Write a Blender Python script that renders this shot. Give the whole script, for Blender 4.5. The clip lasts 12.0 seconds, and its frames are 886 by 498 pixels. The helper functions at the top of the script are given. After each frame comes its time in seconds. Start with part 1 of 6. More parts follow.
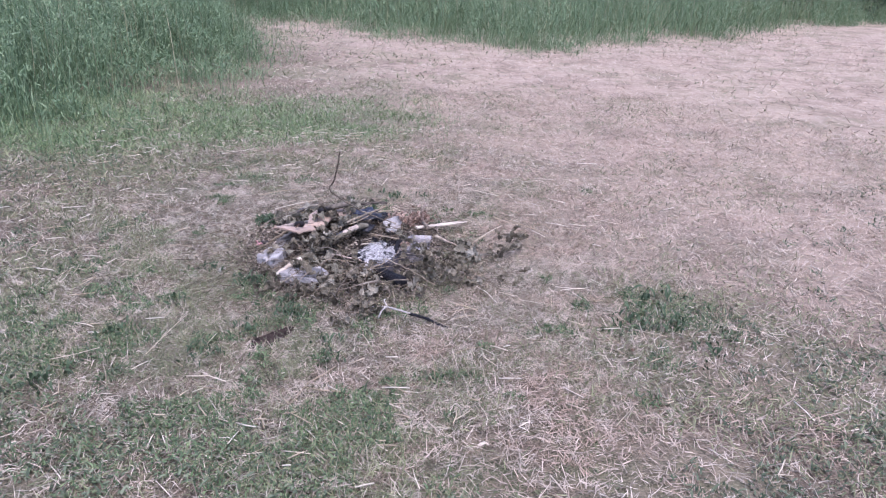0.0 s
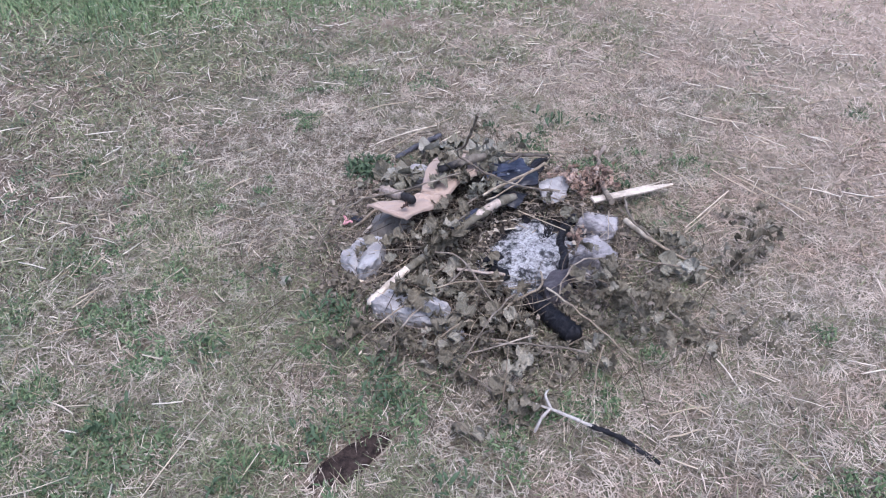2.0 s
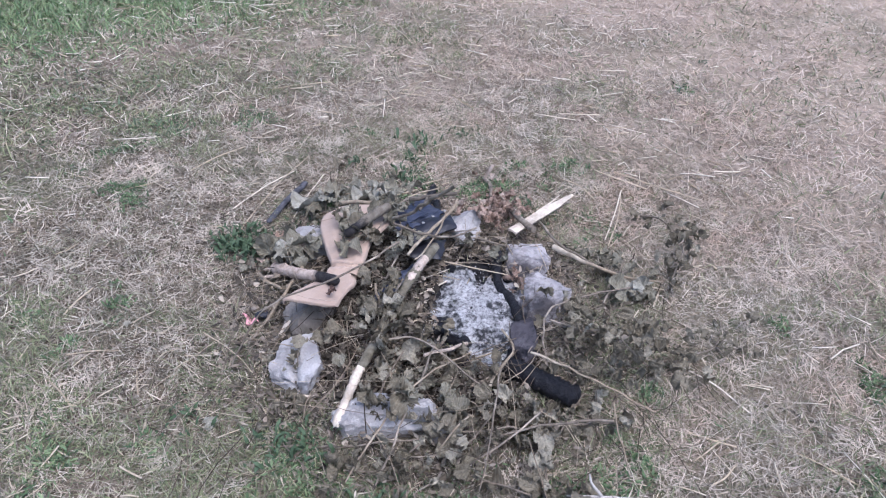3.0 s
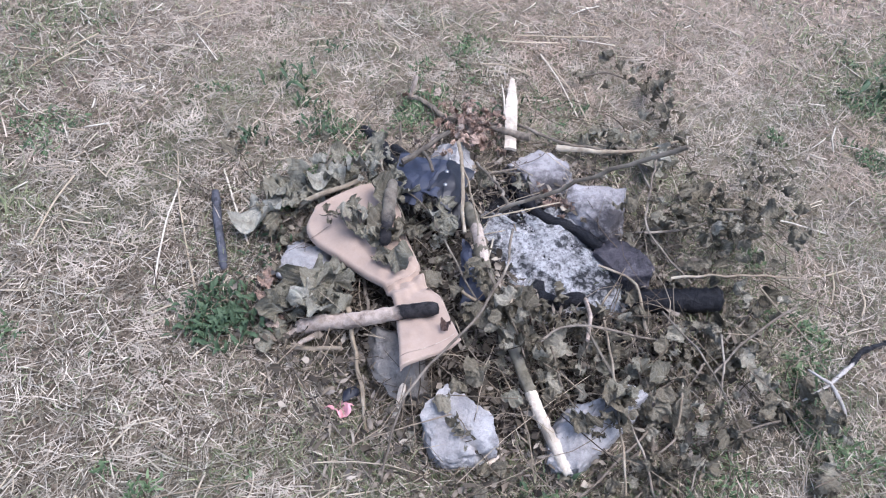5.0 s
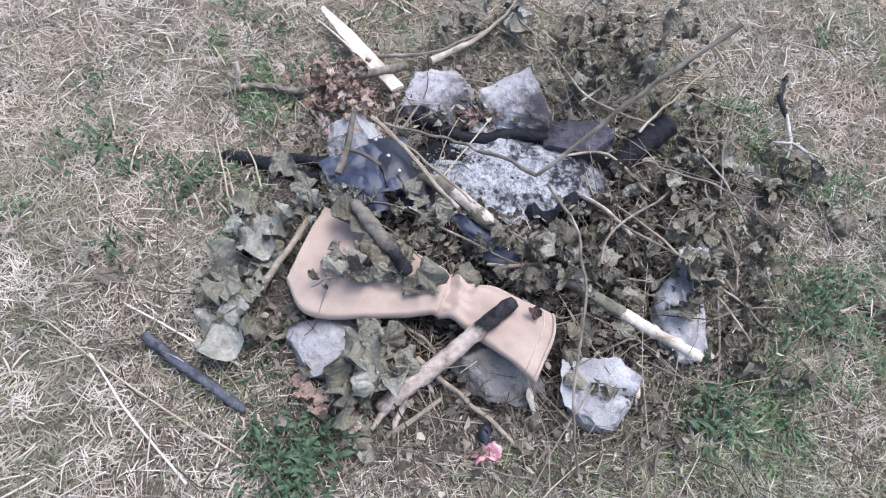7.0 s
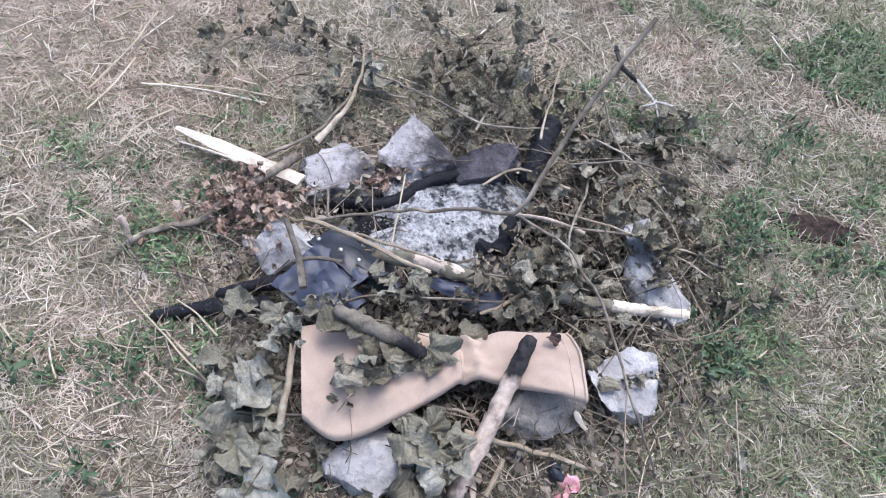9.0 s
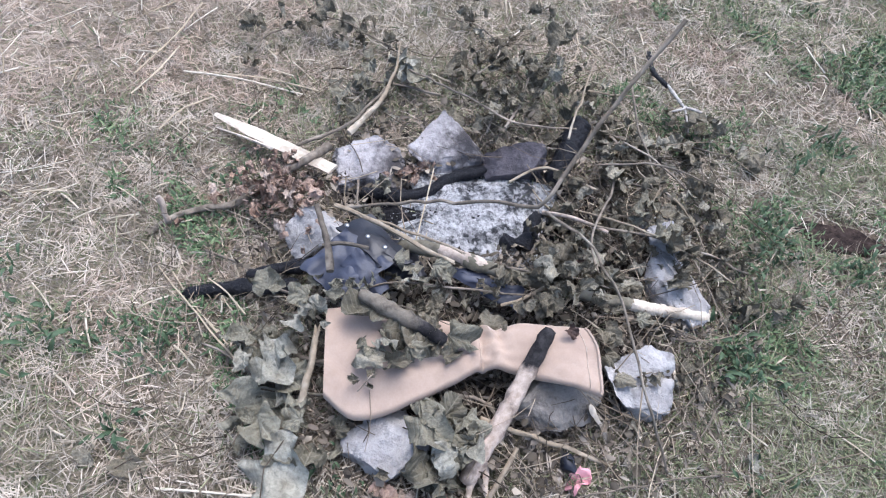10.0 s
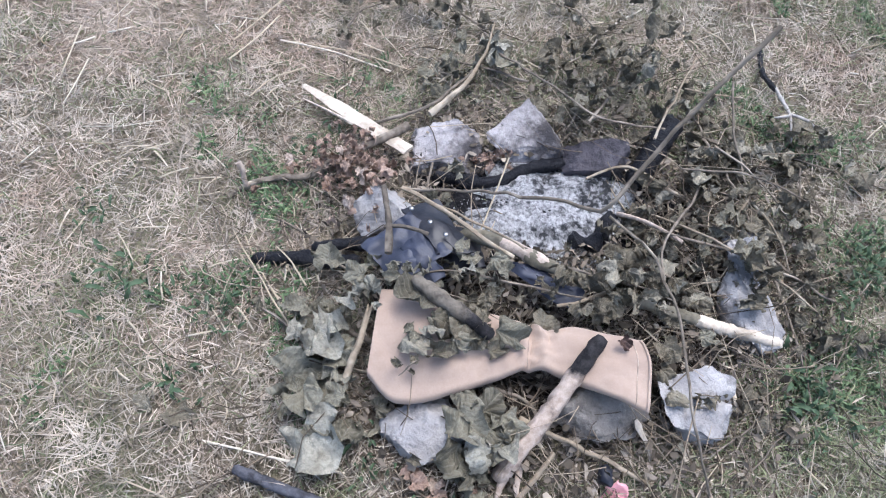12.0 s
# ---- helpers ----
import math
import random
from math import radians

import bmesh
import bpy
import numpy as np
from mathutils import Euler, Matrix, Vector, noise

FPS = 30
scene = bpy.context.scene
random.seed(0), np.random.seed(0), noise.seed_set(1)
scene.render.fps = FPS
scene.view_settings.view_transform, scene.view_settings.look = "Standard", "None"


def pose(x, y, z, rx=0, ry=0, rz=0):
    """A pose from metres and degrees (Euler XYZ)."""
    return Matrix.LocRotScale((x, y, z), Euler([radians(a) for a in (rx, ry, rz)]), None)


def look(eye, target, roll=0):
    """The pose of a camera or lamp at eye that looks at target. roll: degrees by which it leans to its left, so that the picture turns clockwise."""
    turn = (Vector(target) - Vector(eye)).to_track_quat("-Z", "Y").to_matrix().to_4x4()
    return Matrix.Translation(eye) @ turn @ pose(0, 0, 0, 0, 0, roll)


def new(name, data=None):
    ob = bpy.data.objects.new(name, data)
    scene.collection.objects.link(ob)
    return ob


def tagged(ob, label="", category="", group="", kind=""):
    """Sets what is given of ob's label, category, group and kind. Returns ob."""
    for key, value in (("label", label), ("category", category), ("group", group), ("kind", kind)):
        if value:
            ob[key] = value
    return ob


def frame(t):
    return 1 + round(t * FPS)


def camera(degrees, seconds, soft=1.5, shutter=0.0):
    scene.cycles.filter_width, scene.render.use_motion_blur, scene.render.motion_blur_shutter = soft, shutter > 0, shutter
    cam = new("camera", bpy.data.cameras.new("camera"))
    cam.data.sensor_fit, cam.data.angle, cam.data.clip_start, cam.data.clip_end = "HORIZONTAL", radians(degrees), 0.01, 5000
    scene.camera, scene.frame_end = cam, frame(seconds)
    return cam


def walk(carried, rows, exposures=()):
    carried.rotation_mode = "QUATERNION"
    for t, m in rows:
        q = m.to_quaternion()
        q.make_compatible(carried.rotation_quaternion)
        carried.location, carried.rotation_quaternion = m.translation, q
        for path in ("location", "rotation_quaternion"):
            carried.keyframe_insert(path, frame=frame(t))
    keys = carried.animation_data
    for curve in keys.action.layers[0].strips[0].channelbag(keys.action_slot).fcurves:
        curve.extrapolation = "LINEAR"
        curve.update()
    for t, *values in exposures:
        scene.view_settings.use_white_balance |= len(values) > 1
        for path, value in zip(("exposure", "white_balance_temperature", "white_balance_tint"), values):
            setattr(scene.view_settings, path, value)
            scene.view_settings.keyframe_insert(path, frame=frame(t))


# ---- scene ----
cam = camera(63.7, 12.0, 1.15)
PATH = [
    (0, (-0.033, 0.023, 1.458), (0.016, 1.862, 0.674), 2.3),
    (0.5, (0.045, 0.496, 1.466), (-0.164, 2.308, 0.647), 1.6),
    (0.9, (0.06, 0.811, 1.461), (-0.073, 2.582, 0.541), 3.7),
    (1, (0.047, 0.869, 1.445), (-0.029, 2.57, 0.395), 3.5),
    (1.5, (-0.068, 1.194, 1.45), (-0.181, 2.83, 0.304), 3.6),
    (2, (-0.25, 1.534, 1.399), (-0.512, 3.091, 0.171), -0.6),
    (2.5, (-0.473, 1.801, 1.383), (-0.386, 3.355, 0.127), 2.1),
    (2.6, (-0.515, 1.884, 1.395), (-0.405, 3.377, 0.069), 0.3),
    (2.7, (-0.579, 1.899, 1.406), (-0.384, 3.436, 0.141), 0.5),
    (4.3, (-1.211, 2.555, 1.380), (-0.396, 3.582, -0.131), 7.0),
    (4.5, (-1.253, 2.628, 1.372), (-0.353, 3.536, -0.166), 7.6),
    (4.9, (-1.326, 2.828, 1.299), (-0.31, 3.639, -0.22), 5.2),
    (5, (-1.315, 2.89, 1.299), (-0.247, 3.604, -0.234), 7.5),
    (5.5, (-1.314, 3.124, 1.289), (-0.145, 3.478, -0.295), 11.1),
    (6, (-1.374, 3.326, 1.321), (-0.195, 3.433, -0.291), 8.1),
    (6.5, (-1.321, 3.454, 1.302), (-0.207, 3.468, -0.359), 6.9),
    (6.6, (-1.317, 3.49, 1.292), (-0.23, 3.539, -0.386), 5.2),
    (7, (-1.188, 3.557, 1.278), (-0.192, 3.403, -0.449), 9.4),
    (7.2, (-1.141, 3.596, 1.277), (-0.175, 3.361, -0.458), 9.6),
    (8.8, (-1.046, 3.835, 1.249), (-0.139, 3.166, -0.403), 10.6),
    (9, (-1.039, 3.845, 1.263), (-0.111, 3.166, -0.373), 10.0),
    (9.5, (-1.07, 3.848, 1.289), (-0.053, 3.218, -0.314), 8.1),
    (10, (-1.078, 3.86, 1.273), (-0.104, 3.243, -0.361), 9.4),
    (10.5, (-1.09, 3.845, 1.257), (-0.188, 3.231, -0.419), 12.3),
    (11, (-1.095, 3.831, 1.296), (-0.016, 3.315, -0.307), 6.0),
    (11.5, (-1.094, 3.804, 1.31), (0.005, 3.438, -0.32), 2.3),
    (12, (-1.075, 3.77, 1.286), (-0.062, 3.446, -0.407), 3.2),
]
LIGHT = [(0.0, 0.73, 5620, 26), (0.5, 0.69, 5560, 22), (1.0, 0.67, 5560, 21), (2.5, 0.66, 5520, 17), (4.5, 0.80, 5600, 14), (6.0, 0.92, 5640, 13), (7.0, 0.96, 5640, 11), (9.0, 0.96, 5700, 11), (12.0, 0.89, 5700, 10)]
walk(cam, [(t, look(eye, target, roll)) for t, eye, target, roll in PATH], LIGHT)

# world, sun, exposure
world = bpy.data.worlds.new("sky")
scene.world = world
world.use_nodes = True
_n = world.node_tree.nodes
_sky = _n.new("ShaderNodeTexSky")
_sky.sky_type, _sky.sun_disc = "NISHITA", False
_sky.sun_elevation, _sky.sun_rotation = radians(72), radians(146)
_sky.air_density, _sky.dust_density, _sky.ozone_density = 1.0, 4.0, 1.0
world.node_tree.links.new(_sky.outputs[0], _n["Background"].inputs[0])
_n["Background"].inputs[1].default_value = 0.15
sun = new("sun", bpy.data.lights.new("sun", "SUN"))
sun.data.energy, sun.data.angle, sun.data.color = 1.25, radians(45), (1.0, 0.97, 0.94)
sun.matrix_world = look((0.8, -1.2, 4.4), (0, 0, 0))

# ---------------------------------------------------------------- materials


class Nodes:
    """Short hand for one node material."""

    def __init__(self, name, rough=0.8, metal=0.0, spec=0.3):
        self.mat = bpy.data.materials.new(name)
        self.mat.use_nodes = True
        self.tree = self.mat.node_tree
        self.bsdf = self.tree.nodes["Principled BSDF"]
        self.bsdf.inputs["Roughness"].default_value = rough
        self.bsdf.inputs["Metallic"].default_value = metal
        self.bsdf.inputs["Specular IOR Level"].default_value = spec
        self.coord = self.tree.nodes.new("ShaderNodeTexCoord")

    def link(self, a, b):
        self.tree.links.new(a, b)

    def noise(self, scale, detail=4, rough=0.6, stretch=None, world_space=False, seed=0.0):
        src = self.coord.outputs["Object"]
        if world_space:
            src = self.tree.nodes.new("ShaderNodeNewGeometry").outputs["Position"]
        m = self.tree.nodes.new("ShaderNodeMapping")
        m.inputs["Location"].default_value = (seed, seed * 0.7, seed * 1.3)
        if stretch:
            m.inputs["Scale"].default_value = stretch
        self.link(src, m.inputs[0])
        t = self.tree.nodes.new("ShaderNodeTexNoise")
        t.inputs["Scale"].default_value, t.inputs["Detail"].default_value = scale, detail
        t.inputs["Roughness"].default_value = rough
        self.link(m.outputs[0], t.inputs["Vector"])
        return t.outputs[0]

    def voronoi(self, scale, feature="F1", world_space=False):
        t = self.tree.nodes.new("ShaderNodeTexVoronoi")
        t.feature = feature
        t.inputs["Scale"].default_value = scale
        src = self.tree.nodes.new("ShaderNodeNewGeometry").outputs["Position"] if world_space else self.coord.outputs["Object"]
        self.link(src, t.inputs["Vector"])
        return t.outputs[0]

    def cells(self, scale):
        """A random grey for each small grain."""
        t = self.tree.nodes.new("ShaderNodeTexVoronoi")
        t.inputs["Scale"].default_value = scale
        self.link(self.coord.outputs["Object"], t.inputs["Vector"])
        return t.outputs["Color"]

    def ramp(self, fac, *stops):
        r = self.tree.nodes.new("ShaderNodeValToRGB")
        el = r.color_ramp.elements
        while len(el) < len(stops):
            el.new(0.5)
        for e, (p, c) in zip(el, stops):
            e.position = p
            e.color = (*c, 1) if len(c) == 3 else c
        self.link(fac, r.inputs[0])
        return r.outputs[0]

    def grey(self, fac, a, b, lo=0.0, hi=1.0):
        m = self.tree.nodes.new("ShaderNodeMapRange")
        for i, v in zip((1, 2, 3, 4), (a, b, lo, hi)):
            m.inputs[i].default_value = v
        self.link(fac, m.inputs[0])
        return m.outputs[0]

    def math(self, op, a, b=None):
        m = self.tree.nodes.new("ShaderNodeMath")
        m.operation = op
        for i, v in enumerate((a, b)):
            if v is None:
                continue
            if isinstance(v, (int, float)):
                m.inputs[i].default_value = v
            else:
                self.link(v, m.inputs[i])
        return m.outputs[0]

    def mix(self, fac, a, b, mode="MIX"):
        m = self.tree.nodes.new("ShaderNodeMix")
        m.data_type, m.blend_type = "RGBA", mode
        for i, v in ((0, fac), (6, a), (7, b)):
            if isinstance(v, (int, float)):
                m.inputs[i].default_value = v
            elif isinstance(v, tuple):
                m.inputs[i].default_value = (*v, 1)
            else:
                self.link(v, m.inputs[i])
        return m.outputs[2]

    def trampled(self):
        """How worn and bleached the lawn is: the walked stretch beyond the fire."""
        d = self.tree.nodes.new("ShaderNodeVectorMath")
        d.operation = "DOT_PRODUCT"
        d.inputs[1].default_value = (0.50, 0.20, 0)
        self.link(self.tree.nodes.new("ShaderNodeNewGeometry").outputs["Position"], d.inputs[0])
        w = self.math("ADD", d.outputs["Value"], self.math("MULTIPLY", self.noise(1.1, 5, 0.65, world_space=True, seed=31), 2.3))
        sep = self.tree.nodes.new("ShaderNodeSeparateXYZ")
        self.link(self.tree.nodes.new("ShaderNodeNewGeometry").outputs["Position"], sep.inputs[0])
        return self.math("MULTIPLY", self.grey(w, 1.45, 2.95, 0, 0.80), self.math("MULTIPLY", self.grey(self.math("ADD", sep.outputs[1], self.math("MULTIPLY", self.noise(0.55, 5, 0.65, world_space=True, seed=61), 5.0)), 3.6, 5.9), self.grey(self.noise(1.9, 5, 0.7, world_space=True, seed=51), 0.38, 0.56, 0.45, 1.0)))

    def island(self):
        return self.tree.nodes.new("ShaderNodeNewGeometry").outputs["Random Per Island"]

    def per_object(self):
        return self.tree.nodes.new("ShaderNodeObjectInfo").outputs["Random"]

    def done(self, color, bump=None, strength=0.4, distance=0.01, rough=None):
        self.link(color, self.bsdf.inputs["Base Color"])
        if bump is not None:
            b = self.tree.nodes.new("ShaderNodeBump")
            b.inputs["Strength"].default_value, b.inputs["Distance"].default_value = strength, distance
            self.link(bump, b.inputs["Height"])
            self.link(b.outputs[0], self.bsdf.inputs["Normal"])
        if rough is not None:
            self.link(rough, self.bsdf.inputs["Roughness"])
        return self.mat


def mat_ground():
    n = Nodes("dry_soil", 0.95, spec=0.1)
    big = n.noise(0.45, 3, world_space=True)
    blot = n.noise(2.6, 4, 0.65, world_space=True, seed=9)
    mid = n.noise(11, 5, 0.7, world_space=True, seed=3)
    fine = n.noise(130, 3, 0.7, world_space=True, seed=5)
    dry = n.ramp(fine, (0.34, (0.040, 0.031, 0.023)), (0.50, (0.14, 0.112, 0.082)), (0.68, (0.33, 0.275, 0.205)))
    green = n.ramp(fine, (0.30, (0.070, 0.080, 0.046)), (0.55, (0.165, 0.170, 0.10)), (0.75, (0.28, 0.265, 0.18)))
    c = n.mix(n.grey(n.math("ADD", n.math("MULTIPLY", big, 0.6), n.math("MULTIPLY", blot, 0.4)), 0.46, 0.56), dry, green)
    c = n.mix(n.grey(mid, 0.45, 0.70, 0.0, 0.4), c, (0.36, 0.275, 0.205))
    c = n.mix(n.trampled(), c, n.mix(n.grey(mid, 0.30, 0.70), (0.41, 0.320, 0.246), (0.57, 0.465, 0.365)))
    return n.done(c, fine, 0.8, 0.012)


def mat_straw_blade():
    n = Nodes("dry_grass", 0.75, spec=0.2)
    r = n.island()
    col = n.ramp(r, (0.0, (0.060, 0.050, 0.036)), (0.25, (0.18, 0.152, 0.112)), (0.5, (0.38, 0.325, 0.252)), (0.80, (0.58, 0.51, 0.41)), (1.0, (0.76, 0.70, 0.58)))
    big = n.noise(1.9, 5, 0.65, world_space=True, seed=2)
    rosy = n.mix(0.55, col, (0.50, 0.355, 0.265))
    sep = n.tree.nodes.new("ShaderNodeSeparateXYZ")
    n.link(n.tree.nodes.new("ShaderNodeNewGeometry").outputs["Position"], sep.inputs[0])
    c = n.mix(n.math("MULTIPLY", n.grey(big, 0.44, 0.56), n.grey(sep.outputs[0], -1.0, 0.5, 0.25, 1.0)), col, rosy)
    grey = n.noise(3.1, 4, 0.65, world_space=True, seed=8)
    c = n.mix(n.grey(grey, 0.48, 0.60, 0, 0.48), c, (0.205, 0.195, 0.140))
    pale = n.noise(2.4, 4, 0.6, world_space=True, seed=17)
    c = n.mix(n.grey(pale, 0.54, 0.66, 0, 0.5), c, (0.60, 0.50, 0.40))
    # dark blotches coloured onto the blades as shaded gaps between the straws
    gap_shade = n.noise(15, 4, 0.65, world_space=True, seed=23)
    c = n.mix(n.grey(gap_shade, 0.53, 0.63, 0, 0.68), c, (0.090, 0.078, 0.054))
    bleached = n.noise(8, 4, 0.65, world_space=True, seed=27)
    c = n.mix(n.grey(bleached, 0.52, 0.63, 0, 0.62), c, (0.68, 0.595, 0.485))
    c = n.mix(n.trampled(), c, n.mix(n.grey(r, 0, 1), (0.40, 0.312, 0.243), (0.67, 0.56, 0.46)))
    return n.done(c)


def mat_green_blade(name, dark, mid, light):
    n = Nodes(name, 0.6, spec=0.3)
    col = n.ramp(n.island(), (0.0, dark), (0.5, mid), (1.0, light))
    big = n.noise(1.7, 3, world_space=True, seed=4)
    c = n.mix(n.grey(big, 0.35, 0.7, 0, 0.5), col, tuple(v * 0.65 for v in mid))
    return n.done(c)


def mat_bark(name, dark, light, pale, amount=0.3, stretch=(1, 1, 0.25), scale=60):
    n = Nodes(name, 0.85, spec=0.2)
    g = n.noise(scale, 5, 0.7, stretch)
    patch = n.noise(scale * 0.22, 3, 0.6, seed=4)
    c = n.ramp(g, (0.3, dark), (0.7, light))
    c = n.mix(n.grey(patch, 0.62 - amount * 0.4, 0.72 - amount * 0.3), c, pale)
    c = n.mix(n.math("MULTIPLY", n.per_object(), 0.35), c, dark)
    return n.done(c, g, 0.5, 0.004)


def mat_wood(name, light, shade):
    n = Nodes(name, 0.7, spec=0.25)
    g = n.noise(90, 4, 0.7, (1, 1, 0.06))
    s = n.noise(14, 3, seed=3)
    c = n.mix(n.grey(g, 0.35, 0.7), shade, light)
    c = n.mix(n.grey(s, 0.50, 0.68, 0, 0.7), c, tuple(v * 0.55 for v in shade))
    return n.done(c, n.math("ADD", g, s), 0.7, 0.004)


def mat_char(name="charcoal"):
    n = Nodes(name, 0.48, spec=0.25)
    crack = n.voronoi(120, "DISTANCE_TO_EDGE")
    g = n.noise(55, 6, 0.75)
    b = n.noise(18, 4, 0.6, seed=4)
    c = n.ramp(g, (0.35, (0.006, 0.006, 0.008)), (0.58, (0.016, 0.016, 0.020)), (0.75, (0.036, 0.035, 0.041)), (0.90, (0.10, 0.098, 0.10)))
    c = n.mix(n.grey(b, 0.56, 0.68, 0, 0.3), c, (0.060, 0.058, 0.064))
    c = n.mix(n.grey(crack, 0.0, 0.05, 0.35, 0.0), c, (0.004, 0.004, 0.005))
    h = n.math("ADD", n.math("MULTIPLY", n.grey(crack, 0.0, 0.10), 0.25), g)
    return n.done(c, h, 0.8, 0.006)


def mat_half_burnt(name, axis, a, b, light, shade):
    """Bare wood that is charred towards one end: along axis from a (wood) to b (char), with a ragged edge."""
    n = Nodes(name, 0.8, spec=0.25)
    d = n.tree.nodes.new("ShaderNodeVectorMath")
    d.operation = "DOT_PRODUCT"
    d.inputs[1].default_value = axis
    n.link(n.coord.outputs["Object"], d.inputs[0])
    g = n.noise(60, 5, 0.7)
    s = n.noise(24, 4, 0.65, seed=2)
    k = n.grey(d.outputs["Value"], a, b)
    k = n.grey(n.math("ADD", k, n.math("MULTIPLY", s, 0.9)), 0.75, 1.0)
    c = n.mix(n.grey(g, 0.35, 0.7), shade, light)
    c = n.mix(n.grey(s, 0.56, 0.66, 0, 0.65), c, tuple(v * 0.35 for v in shade))
    c = n.mix(k, c, n.ramp(g, (0.4, (0.010, 0.009, 0.010)), (0.75, (0.055, 0.05, 0.05))))
    return n.done(c, g, 0.6, 0.004)


def mat_stone(name, pale, mid, soot, amount, seed=0.0):
    n = Nodes(name, 0.92, spec=0.15)
    a = n.noise(7, 5, 0.6, seed=seed)
    b = n.noise(9, 6, 0.68, seed=seed + 2)
    d = n.noise(38, 6, 0.7, seed=seed)
    fine = n.noise(240, 3, 0.7, seed=seed + 4)
    c = n.mix(n.grey(n.math("ADD", n.math("MULTIPLY", a, 0.7), n.math("MULTIPLY", d, 0.3)), 0.40, 0.58), mid, pale)
    c = n.mix(n.grey(d, 0.52, 0.66, 0, 0.38), c, tuple(v * k for v, k in zip(mid, (0.76, 0.72, 0.68))))
    c = n.mix(n.grey(fine, 0.5, 0.75, 0, 0.22), c, tuple(v * 0.6 for v in mid))
    smudge = n.math("ADD", b, n.math("MULTIPLY", n.math("SUBTRACT", d, 0.5), 0.35))
    c = n.mix(n.grey(smudge, 0.66 - amount, 0.84 - amount, 0, 0.88), c, soot)
    h = n.math("ADD", n.math("MULTIPLY", a, 1.2), n.math("ADD", n.math("MULTIPLY", d, 0.7), n.math("MULTIPLY", fine, 0.15)))
    return n.done(c, h, 1.0, 0.013)


def mat_ash():
    n = Nodes("wood_ash", 1.0, spec=0.05)
    a = n.noise(70, 8, 0.78)
    b = n.noise(9, 7, 0.72, seed=3)
    f = n.noise(26, 6, 0.7, seed=6)
    c = n.ramp(a, (0.34, (0.10, 0.097, 0.098)), (0.42, (0.44, 0.43, 0.426)), (0.50, (0.70, 0.688, 0.68)), (0.60, (0.86, 0.848, 0.84)))
    c = n.mix(n.grey(f, 0.50, 0.62, 0, 0.75), c, (0.17, 0.164, 0.166))
    c = n.mix(n.grey(n.math("ADD", b, n.math("MULTIPLY", n.math("SUBTRACT", f, 0.5), 0.5)), 0.47, 0.56, 0, 0.92), c, (0.042, 0.044, 0.047))
    grain, flake = n.cells(230), n.cells(120)
    c = n.mix(n.grey(grain, 0.66, 0.72, 0, 0.45), c, (0.07, 0.066, 0.068))
    c = n.mix(n.grey(flake, 0.70, 0.74, 0, 0.35), c, (0.80, 0.785, 0.77))
    return n.done(c, n.math("ADD", n.math("ADD", a, n.math("MULTIPLY", f, 0.9)), n.math("MULTIPLY", grain, 0.3)), 1.0, 0.018)


def mat_burnt_soil(name, lo, hi):
    n = Nodes(name, 0.95, spec=0.1)
    a = n.noise(60, 6, 0.7)
    return n.done(n.ramp(a, (0.35, lo), (0.7, hi)), a, 0.9, 0.012)


def mat_wilted_leaf(name, dark, mid, pale, spread=1.0):
    n = Nodes(name, 0.85, spec=0.15)
    sep = n.tree.nodes.new("ShaderNodeSeparateXYZ")
    n.link(n.coord.outputs["Object"], sep.inputs[0])
    wob = n.math("MULTIPLY", n.noise(45, 3, 0.6, seed=8), 0.010)
    side = n.math("ABSOLUTE", sep.outputs[1])
    rib = n.math("PINGPONG", n.math("ADD", n.math("SUBTRACT", sep.outputs[0], n.math("MULTIPLY", side, 0.75)), wob), 0.0042)
    vein = n.math("MAXIMUM", n.grey(rib, 0.0, 0.0014, 0.8, 0.0), n.grey(side, 0.0003, 0.0014, 1.0, 0.0))
    g = n.noise(85, 5, 0.7)
    stain = n.noise(26, 4, 0.65, seed=5)
    c = n.ramp(n.math("MULTIPLY", n.per_object(), spread), (0.0, dark), (0.40, mid), (0.74, mid), (0.90, pale), (1.0, pale))
    c = n.mix(n.grey(stain, 0.42, 0.66, 0, 0.6), c, tuple(0.55 * d + 0.2 * m * k for d, m, k in zip(dark, mid, (1.25, 1.0, 0.8))))
    c = n.mix(n.grey(g, 0.50, 0.75, 0, 0.45), c, dark)
    fine = n.noise(210, 3, 0.7, seed=3)
    c = n.mix(n.grey(fine, 0.45, 0.70, 0, 0.4), c, tuple(v * 0.6 for v in dark))
    c = n.mix(n.math("MULTIPLY", vein, 0.26), c, pale)
    h = n.math("ADD", n.math("ADD", n.math("MULTIPLY", g, 1.6), n.math("MULTIPLY", stain, 1.5)), n.math("MULTIPLY", n.grey(rib, 0, 0.0042), 0.16))
    return n.done(c, h, 0.9, 0.005)


def mat_bits(name, *stops):
    n = Nodes(name, 0.8, spec=0.2)
    return n.done(n.ramp(n.island(), *stops))


def mat_suede():
    n = Nodes("tan_suede", 0.9, spec=0.15)
    a = n.noise(9, 4, 0.6)
    f = n.noise(240, 3, 0.7, seed=2)
    s = n.noise(22, 4, 0.6, seed=7)
    c = n.mix(n.grey(a, 0.3, 0.7), (0.40, 0.300, 0.236), (0.49, 0.382, 0.304))
    c = n.mix(n.grey(f, 0.3, 0.8, 0, 0.35), c, (0.34, 0.235, 0.165))
    c = n.mix(n.grey(s, 0.55, 0.75, 0, 0.5), c, (0.33, 0.24, 0.175))
    n.bsdf.inputs["Sheen Weight"].default_value = 0.15
    return n.done(c, f, 0.25, 0.002)


